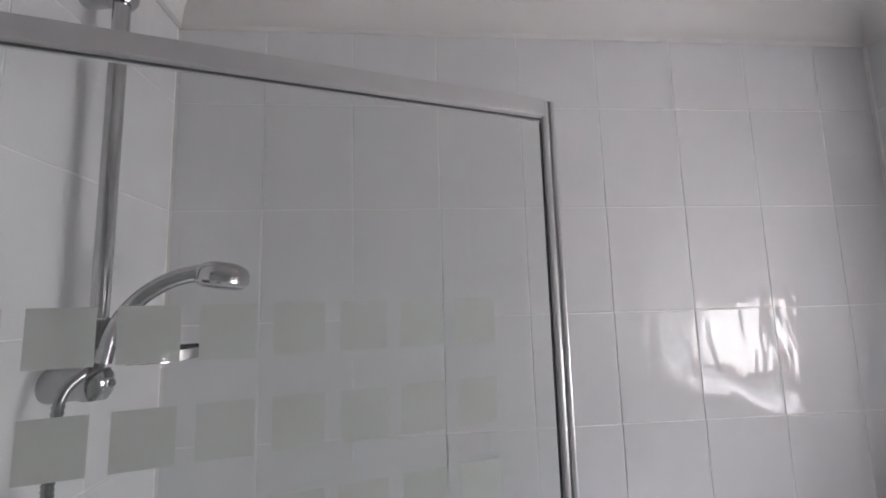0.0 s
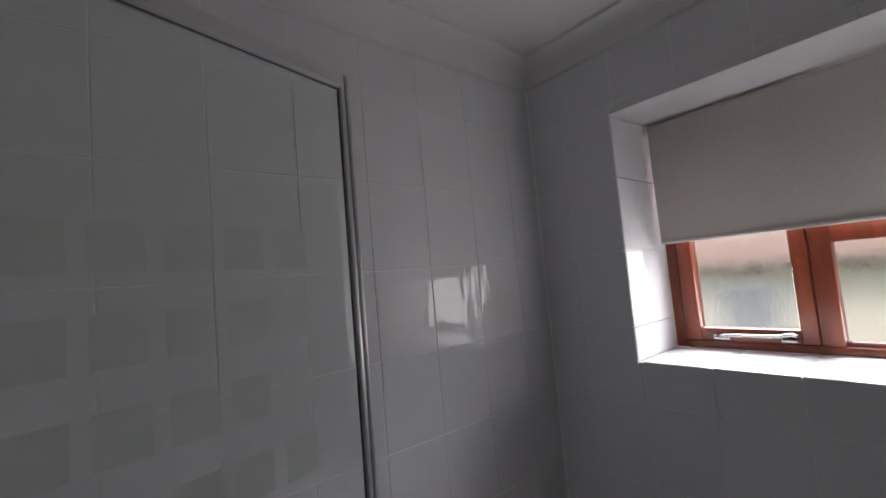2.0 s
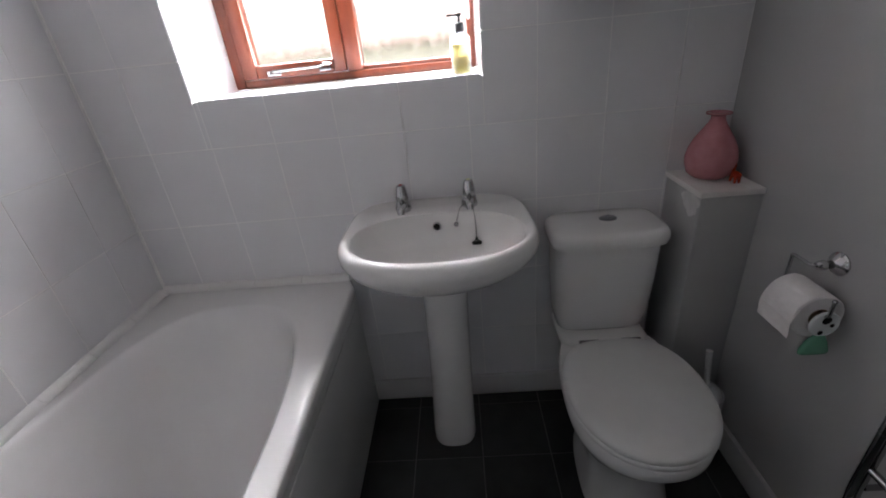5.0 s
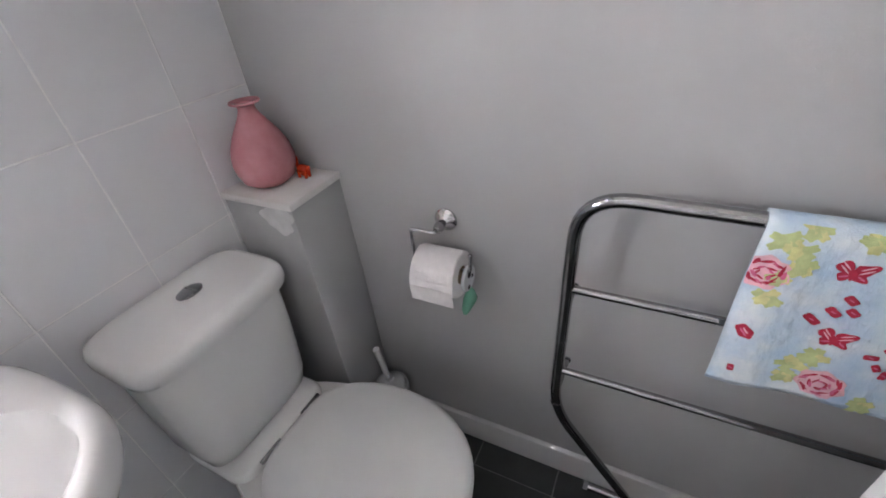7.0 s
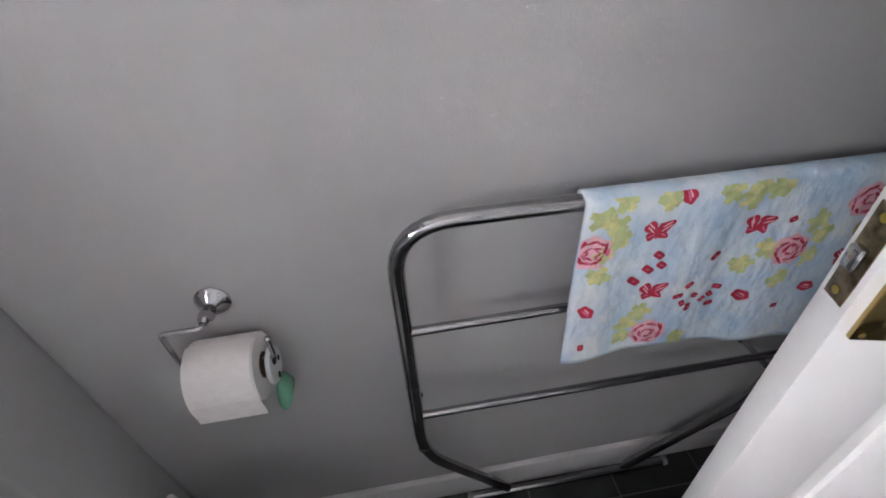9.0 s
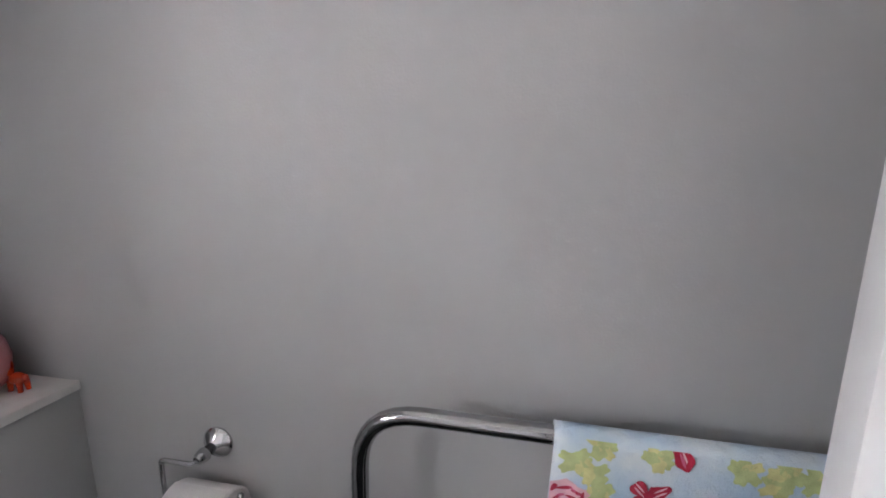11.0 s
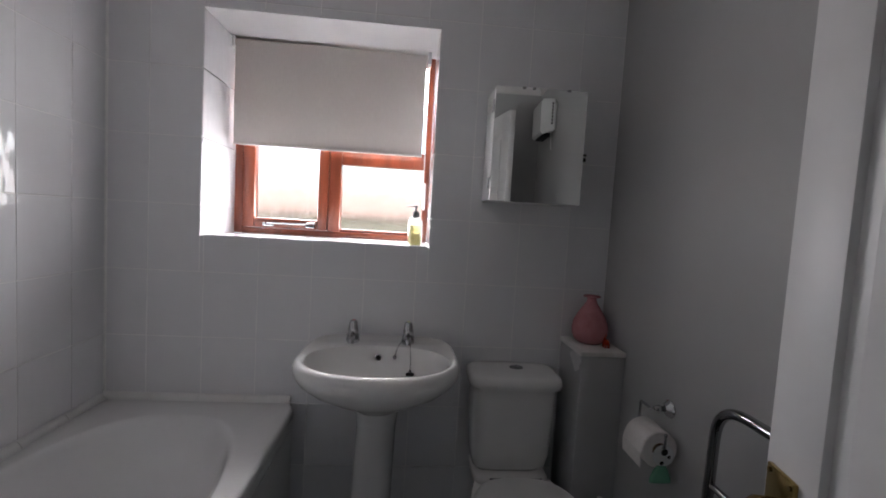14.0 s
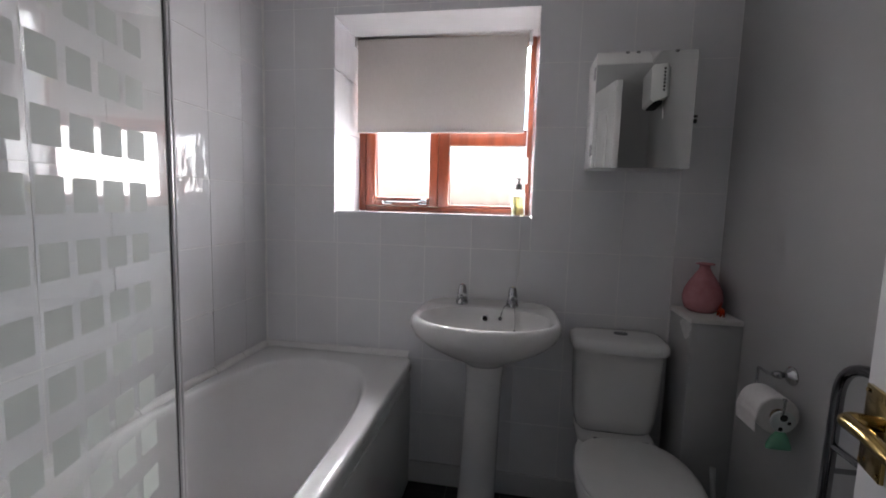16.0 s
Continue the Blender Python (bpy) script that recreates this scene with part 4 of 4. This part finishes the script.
def on_towel(x, down, dx, dz):
    """A point of the print: x along the rail and metres below the top fold, both shifted."""
    u = (TX1 - (x + dx)) / (TX1 - TX0)
    w = max(-0.01, down - dz)
    s = (DROP + ARC + w) / (DROP + ARC + front_drop(u))
    q = towel_at(min(max(u, 0), 1), min(s, 1))
    return q + Vector((0, 0.0030, 0.0))


INKS = list(PRINTS)
BIG = 1.18


def blot(bm, key, x, down, rx, rz, turn=0.0, lobes=0, depth=0.25, lift=0.0):
    """One printed shape: a lobed oval laid on the cloth."""
    n = 24
    rx, rz = rx * BIG, rz * BIG
    ring = []
    mid = bm.verts.new(on_towel(x, down, 0, 0) + Vector((0, 0.0006 + lift, 0)))
    for k in range(n):
        a = 2 * math.pi * k / n
        f = 1 - depth * (0.5 + 0.5 * math.cos(lobes * a)) if lobes else 1
        px, pz = rx * f * math.cos(a), rz * f * math.sin(a)
        c, s = math.cos(turn), math.sin(turn)
        ring.append(bm.verts.new(on_towel(x, down, px * c - pz * s, px * s + pz * c) + Vector((0, 0.0006 + lift, 0))))
    for k in range(n):
        bm.faces.new((mid, ring[k], ring[(k + 1) % n])).material_index = INKS.index(key)


def motif(name, bm):
    ob = part(name, bm, PRINTS[INKS[0]], cloth, "", 0)
    for key in INKS[1:]:
        ob.data.materials.append(PRINTS[key])


TOPZ = 0.941
ROSES = ((0.970, 0.873), (0.850, 0.692), (0.667, 0.832), (0.575, 0.90))
LEAVES = ((0.934, 0.944, 0.4), (0.962, 0.923, 1.9), (0.944, 0.912, 0.2), (0.932, 0.889, 0.1), (0.951, 0.869, 1.2), (0.954, 0.831, 0.6), (0.875, 0.940, 1.1),
          (0.789, 0.940, 0.2), (0.757, 0.926, 0.7), (0.750, 0.942, 2.4), (0.722, 0.937, 0.1), (0.731, 0.811, 0.5), (0.665, 0.779, 1.3),
          (0.638, 0.876, 1.2), (0.623, 0.852, 0.4), (0.627, 0.812, 0.2), (0.873, 0.741, 0.9), (0.891, 0.720, 2.4), (0.894, 0.692, 0.4), (0.797, 0.668, 0.2), (0.703, 0.840, 1.6))
FLIES = ((0.880, 0.893, 0.1), (0.861, 0.781, 0.2), (0.731, 0.881, 0.5), (0.560, 0.80, 0.2))
BUDS = ((0.963, 0.766, 0.9), (0.712, 0.749, 0.5), (0.850, 0.944, 1.2), (0.600, 0.747, 0.3))
DOTS = ((0.896, 0.808), (0.878, 0.826), (0.859, 0.831), (0.867, 0.850), (0.803, 0.783), (0.817, 0.764), (0.788, 0.759), (0.806, 0.747), (0.794, 0.736), (0.772, 0.747), (0.757, 0.735), (0.753, 0.769), (0.761, 0.755), (0.962, 0.688), (0.777, 0.833), (0.683, 0.885), (0.644, 0.716))
prng = random.Random(5)
for x, z in ROSES:
    d, pm = TOPZ - z, bmesh.new()
    blot(pm, "pale", x, d, 0.028, 0.024, 0.3, 7, 0.16, 0.0004)
    for k in range(13):
        a = k * 0.483 + prng.uniform(-0.2, 0.2)
        f = prng.uniform(0.72, 0.9)
        blot(pm, "red" if k % 3 else "pink", x + 0.026 * f * math.cos(a), d + 0.022 * f * math.sin(a), prng.uniform(0.005, 0.009), prng.uniform(0.0014, 0.0028), -a + 1.57 + prng.uniform(-0.5, 0.5), 3, 0.2, 0.0008)
    for k in range(9):
        a = k * 0.698 + prng.uniform(-0.3, 0.3)
        f = prng.uniform(0.25, 0.5)
        blot(pm, "pink" if k % 2 else "red", x + 0.026 * f * math.cos(a), d + 0.022 * f * math.sin(a), prng.uniform(0.004, 0.007), prng.uniform(0.0012, 0.0022), -a + 1.57 + prng.uniform(-0.6, 0.6), 2, 0.2, 0.0010)
    motif("rose_print", pm)
for i, (x, z, a) in enumerate(LEAVES):
    d, pm = TOPZ - z, bmesh.new()
    for k in range(5):
        e = a + 1.26 * k + prng.uniform(-0.25, 0.25)
        g = prng.uniform(0.005, 0.010)
        blot(pm, "yellow" if (i + k) % 3 == 0 else "leaf", x + g * math.cos(e), d - g * math.sin(e), prng.uniform(0.009, 0.013), prng.uniform(0.006, 0.0085), e + prng.uniform(-0.3, 0.3), 5, 0.26, 0.0001 + 0.0001 * k)
    motif("leaf_print", pm)
for x, z, a in FLIES:
    d, pm = TOPZ - z, bmesh.new()
    for sx in (-1, 1):
        blot(pm, "red", x + sx * 0.010, d - 0.006, 0.0120, 0.0085, a + sx * 0.7, 3, 0.3, 0.0004)
        blot(pm, "red", x + sx * 0.008, d + 0.007, 0.0085, 0.0066, a - sx * 0.5, 3, 0.3, 0.0004)
        for k in (-1, 1):
            blot(pm, "pale", x + sx * 0.011, d - 0.0065 + 0.003 * k, 0.0068, 0.0009, a + sx * 0.7, 0, 0, 0.0008)
        blot(pm, "pink", x + sx * 0.009, d + 0.007, 0.0045, 0.0012, a - sx * 0.5, 0, 0, 0.0008)
    blot(pm, "red", x, d, 0.0025, 0.011, a, 0, 0, 0.0010)
    motif("butterfly_print", pm)
for x, z, a in BUDS:
    d, pm = TOPZ - z, bmesh.new()
    blot(pm, "red", x, d, 0.0135, 0.0092, a, 5, 0.15, 0.0004)
    blot(pm, "pink", x + 0.001, d + 0.002, 0.0075, 0.0014, a, 0, 0, 0.0008)
    blot(pm, "pale", x - 0.001, d - 0.002, 0.0055, 0.0010, a, 0, 0, 0.0008)
    motif("bud_print", pm)
for i, (x, z) in enumerate(DOTS):
    d, pm = TOPZ - z, bmesh.new()
    blot(pm, "red", x, d, (0.0125, 0.0105, 0.008, 0.009)[i] if i < 4 else 0.0062 + 0.0012 * (i % 3), 0.0058 if i < 4 else 0.0048, 0.7 if i < 4 else 0.6 * i, 4, 0.2, 0.0004)
    blot(pm, "pink", x, d, 0.003, 0.001, 0.5, 0, 0, 0.0008)
    motif("petal_print", pm)

# ---- soap dispenser ----
SX, SY = 2.03, -0.788
soap = thing("soap_dispenser", (SX, SY, WZ0), "clear pump bottle half full of yellow liquid soap", "soap bottle")
prof = [(0.025, 0.001), (0.028, 0.003), (0.0285, 0.09), (0.026, 0.100), (0.014, 0.108), (0.012, 0.114), (0.012, 0.119)]
part("bottle", lathe(prof + [(0.0105, 0.119), (0.0105, 0.112), (0.0245, 0.099), (0.0270, 0.09), (0.0266, 0.005), (0.0, 0.004)], (SX, SY, WZ0), 28, "z", False), CLEARPLASTIC, soap)
part("liquid", lathe([(0.0, 0.0045), (0.0255, 0.0055), (0.0262, 0.082), (0.0, 0.082)], (SX, SY, WZ0), 28, "z", False), SOAP, soap, "yellow liquid soap")
pump = part("pump_collar", lathe([(0.0135, 0.112), (0.014, 0.114), (0.014, 0.132), (0.011, 0.135), (0.005, 0.136), (0.005, 0.150)], (SX, SY, WZ0), 20), GREYPLASTIC, soap, "grey pump")
b = box(SX - 0.010, SX + 0.010, SY - 0.008, SY + 0.010, WZ0 + 0.149, WZ0 + 0.158, 0.003)
add_box(b, SX - 0.005, SX + 0.005, SY + 0.008, SY + 0.034, WZ0 + 0.1505, WZ0 + 0.1565, 0.002)
part("pump_head", b, GREYPLASTIC, pump)
part("dip_tube", tube([(SX, SY, WZ0 + 0.012), (SX, SY, WZ0 + 0.112)], 0.0025, 8), CLEARPLASTIC, soap)

# ---- mirror cabinet ----
CY0, CY1, CZ0, CZ1, CXF = -1.368, -1.040, 1.405, 1.800, 1.862
cab = thing("mirror_cabinet", (1.93, -1.2, CZ0), "small white wall cabinet with a mirror door ajar", "cabinet")
part("body", box(CXF, X1 - 0.001, CY0 + 0.004, CY1, CZ0, CZ1, 0.002), PLASTIC, cab)
A = radians(1.65)
hinge_p = Vector((CXF - 0.003, CY1, 0))


def swung(b):
    for v in b.verts:
        q = v.co - hinge_p
        c, s = math.cos(-A), math.sin(-A)
        v.co = Vector((q.x * c - q.y * s, q.x * s + q.y * c, q.z)) + hinge_p
    return b


cdoor = part("door", swung(box(CXF - 0.019, CXF - 0.004, CY0, CY1, CZ0 - 0.003, CZ1 + 0.002, 0.001)), PLASTIC, cab)
part("mirror", swung(box(CXF - 0.023, CXF - 0.0195, CY0 + 0.0005, CY1 - 0.0005, CZ0 - 0.0025, CZ1 + 0.0015, 0.0008)), MIRROR, cdoor, "silvered mirror", 0)
for z in (1.465, 1.735):
    part("hinge", swung(box(CXF - 0.018, CXF + 0.010, CY1 - 0.002, CY1 + 0.004, z - 0.02, z + 0.02, 0.001)), CHROME, cab)
for y in (-1.14, -1.175, -1.30):
    part("mirror_clip", swung(box(CXF - 0.026, CXF - 0.0235, y - 0.006, y + 0.006, CZ1 - 0.004, CZ1 + 0.003, 0.0008)), DARKCHROME, cdoor)
b = box(CXF + 0.005, CXF + 0.020, CY0 - 0.026, CY0 + 0.0035, 1.585, 1.592, 0.001)
add_tube(b, [(CXF + 0.012, CY0 + 0.003, 1.572), (CXF + 0.012, CY0 - 0.024, 1.572)], 0.008, 12)
part("lock", b, RUBBER, cab, "small black cam lock")

# ---- fan heater high on the grey wall ----
heat = thing("wall_fan_heater", (0.60, YG, 2.0), "white downflow fan heater fixed high on the wall", "heater")
b = bmesh.new()
side = [(YG + 0.022, 1.915), (YG + 0.092, 1.888), (YG + 0.104, 1.902), (YG + 0.108, 2.08), (YG + 0.096, 2.100), (YG + 0.022, 2.105)]
loft(b, [[(x, y, z) for y, z in side] for x in (0.50, 0.506, 0.714, 0.72)])
part("case", b, PLASTIC, heat, smooth=30)
part("wall_plate", box(0.53, 0.69, YG, YG + 0.022, 1.925, 2.095, 0.003), PLASTIC, heat)
# vents and outlet are solid pieces coloured as deep shade
b = bmesh.new()
for k in range(7):
    add_box(b, 0.7195, 0.7215, YG + 0.03, YG + 0.042, 1.95 + 0.02 * k, 1.962 + 0.02 * k)
part("side_vent", b, HOLE_SHADE, heat, "side vents with their shade painted dark")
part("outlet", box(0.52, 0.70, YG + 0.035, YG + 0.085, 1.880, 1.902, 0.002), HOLE_SHADE, heat, "air outlet with its shade painted dark")
part("pull_cord", tube(fillet([(0.69, YG + 0.03, 1.905), (0.69, YG + 0.028, 1.84), (0.675, YG + 0.02, 1.79), (0.66, YG + 0.018, 1.85)], 0.03), 0.002, 6), PLASTIC, heat)

# ---- door, open into the room ----
H = Vector((X0 + 0.004, DY0 - 0.006, 0))
F = Vector((0.852, -1.2535, 0))
DW = (F - H).length
DU = (F - H).normalized()
DN = Vector((DU.y, -DU.x, 0))     # towards the grey wall


def leaf(s0, s1, d0, d1, z0, z1, bevel=0.0):
    b = box(s0, s1, d0, d1, z0, z1, bevel)
    for v in b.verts:
        v.co = H + DU * v.co.x + DN * v.co.y + Vector((0, 0, v.co.z))
    return b


door = thing("door_1", H, "white panelled door standing open, brass lever handle", "door", kind="structure")
stile, mid = 0.095, DW / 2
b = leaf(0, stile, 0, 0.036, 0.008, 1.985, 0.002)
me_parts = [(DW - stile, DW, 0.008, 1.985), (stile, DW - stile, 1.865, 1.985), (stile, DW - stile, 0.008, 0.19), (stile, DW - stile, 0.86, 1.01), (mid - 0.045, mid + 0.045, 0.19, 0.86), (mid - 0.045, mid + 0.045, 1.01, 1.865)]
part("stile", b, GLOSS, door)
for s0, s1, z0, z1 in me_parts:
    part("stile" if z1 - z0 > 0.5 else "rail", leaf(s0, s1, 0.0 if s1 - s0 > 0.3 or z1 - z0 > 1.5 else 0.0005, 0.036, z0, z1, 0.001), GLOSS, door)
for s0, s1 in ((stile, mid - 0.045), (mid + 0.045, DW - stile)):
    for z0, z1 in ((0.19, 0.86), (1.01, 1.865)):
        part("panel", leaf(s0, s1, 0.010, 0.026, z0, z1), GLOSS, door, smooth=0)
        part("raised_field", leaf(s0 + 0.03, s1 - 0.03, 0.002, 0.034, z0 + 0.03, z1 - 0.03, 0.007), GLOSS, door)
for side_ in (0, 1):
    d0, d1 = (-0.006, 0.0) if side_ == 0 else (0.036, 0.042)
    sg = -1 if side_ == 0 else 1
    base = 0.0 if side_ == 0 else 0.036
    hand = part("handle_plate", leaf(DW - 0.066, DW - 0.012, d0, d1, 0.922, 1.034, 0.0015), BRASS, door, "polished brass backplate")
    for ss, zz in ((DW - 0.060, 1.026), (DW - 0.018, 1.026), (DW - 0.060, 0.930), (DW - 0.018, 0.930)):
        q = H + DU * ss + DN * (base + sg * 0.0064)
        part("screw", tube([q + Vector((0, 0, zz)), q + DN * (sg * 0.0012) + Vector((0, 0, zz))], 0.003, 8), BRASS, hand)
    o = H + DU * (DW - 0.036) + Vector((0, 0, 0.988))
    pts = fillet([o + DN * (base + sg * 0.005), o + DN * (base + sg * 0.036), o + DN * (base + sg * 0.030) - DU * 0.055 + Vector((0, 0, 0.002)), o + DN * (base + sg * 0.024) - DU * 0.100 + Vector((0, 0, -0.006))], 0.014, 5)
    part("lever", tube(pts, [0.0105] * 3 + [0.0095] * (len(pts) - 5) + [0.0085, 0.008], 12), BRASS, hand)
b = leaf(DW, DW + 0.0012, 0.006, 0.030, 0.950, 1.045, 0.0005)
plate = part("latch_plate", b, WORNBRASS, door, "worn dark brass latch plate")
for zz in (0.960, 1.035):
    q = H + DU * (DW + 0.001) + DN * 0.018 + Vector((0, 0, zz))
    part("screw", tube([q, q + DU * 0.0015], 0.0042, 10), BRASS, plate)
part("latch_bolt", leaf(DW + 0.0008, DW + 0.009, 0.011, 0.025, 0.985, 1.008, 0.003), CHROME, plate)
for z in (0.25, 1.75):
    part("hinge", tube([H - DU * 0.004 - DN * 0.005 + Vector((0, 0, z - 0.04)), H - DU * 0.004 - DN * 0.005 + Vector((0, 0, z + 0.04))], 0.005, 10), BRASS, door)

# ---- wall tiles ----
GAP = 0.0030


def tile_field(parent, axis, plane, sign, u0, u1, z0, z1, ju, jz, wu=0.2, wz=0.25, hole=None, mat_=TILE, name="tile"):
    """Tiles on a wall or floor; sign points out of the surface. Whole tiles share one mesh."""
    shared = {}
    rng = random.Random(11)
    k0 = math.floor((u0 - ju) / wu) - 1
    k1 = math.ceil((u1 - ju) / wu) + 1
    r0 = math.floor((z0 - jz) / wz) - 1
    r1 = math.ceil((z1 - jz) / wz) + 1
    for k in range(k0, k1):
        for r in range(r0, r1):
            a0, a1 = max(u0, ju + k * wu), min(u1, ju + (k + 1) * wu)
            b0, b1 = max(z0, jz + r * wz), min(z1, jz + (r + 1) * wz)
            if a1 - a0 < 0.012 or b1 - b0 < 0.012:
                continue
            pieces = [(a0, a1, b0, b1)]
            if hole:
                h0, h1, g0, g1 = hole
                cut = []
                if a1 <= h0 or a0 >= h1 or b1 <= g0 or b0 >= g1:
                    cut = pieces
                else:
                    if a0 < h0:
                        cut.append((a0, h0, b0, b1))
                    if a1 > h1:
                        cut.append((h1, a1, b0, b1))
                    m0, m1 = max(a0, h0), min(a1, h1)
                    if b0 < g0:
                        cut.append((m0, m1, b0, g0))
                    if b1 > g1:
                        cut.append((m0, m1, g1, b1))
                pieces = [c for c in cut if c[1] - c[0] > 0.006 and c[3] - c[2] > 0.006]
            for p0, p1, q0, q1 in pieces:
                w, h = p1 - p0 - GAP, q1 - q0 - GAP
                key = (round(w, 4), round(h, 4))
                if key not in shared:
                    d = 0.003
                    if axis == "x":
                        bb = box(-0.004 if sign > 0 else -d, d if sign > 0 else 0.004, -w / 2, w / 2, -h / 2, h / 2)
                    elif axis == "y":
                        bb = box(-w / 2, w / 2, -0.004 if sign > 0 else -d, d if sign > 0 else 0.004, -h / 2, h / 2)
                    else:
                        bb = box(-w / 2, w / 2, -h / 2, h / 2, -0.004, d)
                    faces = [f for f in bb.faces if (f.normal["xyz".index(axis)] * sign) > 0.5]
                    bmesh.ops.bevel(bb, geom=list(faces[0].edges), offset=0.0009, segments=2, profile=0.5, affect="EDGES")
                    shared[key] = mesh_of(name, bb, mat_, 0)
                ob = new(name, shared[key])
                c, z = (p0 + p1) / 2, (q0 + q1) / 2
                off = plane - sign * 0.003
                ob.location = {"x": (off, c, z), "y": (c, off, z), "z": (c, z, off)}[axis]
                t = [rng.gauss(0, 0.0008) for _ in range(3)]
                t["xyz".index(axis)] = 0
                ob.rotation_euler = t
                ob.parent = parent


tile_field(wall_east, "x", X1, -1, YG + 0.002, YA - 0.004, 0.012, ZCOVE + 0.004, COLW, ROW, hole=(WY0 - 0.001, WY1 + 0.001, WZ0 - 0.001, WZ1 + 0.001))
tile_field(wall_north, "y", YA, -1, X0 + 0.004, X1 - 0.006, RIM - 0.02, ZCOVE + 0.004, COLA, ROW)
tile_field(wall_shower, "x", X0, 1, -0.366, YA - 0.004, RIM - 0.02, ZCOVE + 0.004, YA, ROW)
# reveal of the window: glazed tiles on sides and sill, plain head
tile_field(wall_east, "y", WY1, -1, X1 + 0.001, FX - 0.001, WZ0, WZ1 - 0.002, X1 - 0.1, ROW, wu=0.6)
tile_field(wall_east, "y", WY0, 1, X1 + 0.001, FX - 0.001, WZ0, WZ1 - 0.002, X1 - 0.1, ROW, wu=0.6)
sill = solid("window_sill_1", box(X1 + 0.001, FX - 0.001, WY0 + 0.001, WY1 - 0.001, WZ0 - 0.02, WZ0 - 0.0035), GROUT, "white tiled window sill", "window sill", "structure", 0)
tile_field(sill, "z", WZ0, 1, X1 - 0.0015, FX - 0.001, WY0 + 0.004, WY1 - 0.004, X1 - 0.1, COLW, wu=0.6, wz=0.2)
head = solid("window_head", box(X1 + 0.001, FX + 0.05, WY0 - 0.004, WY1 + 0.004, WZ1 - 0.0005, WZ1 + 0.01), GLOSS, "white painted window head", "window head", "structure", 0)
# floor tiles
tile_field(floor, "z", 0.0, 1, X0 - 0.09, X1 - 0.002, YG + 0.002, -0.30, 0.988, -1.473, wu=0.236, wz=0.236, mat_=SLATE, name="floor_tile")
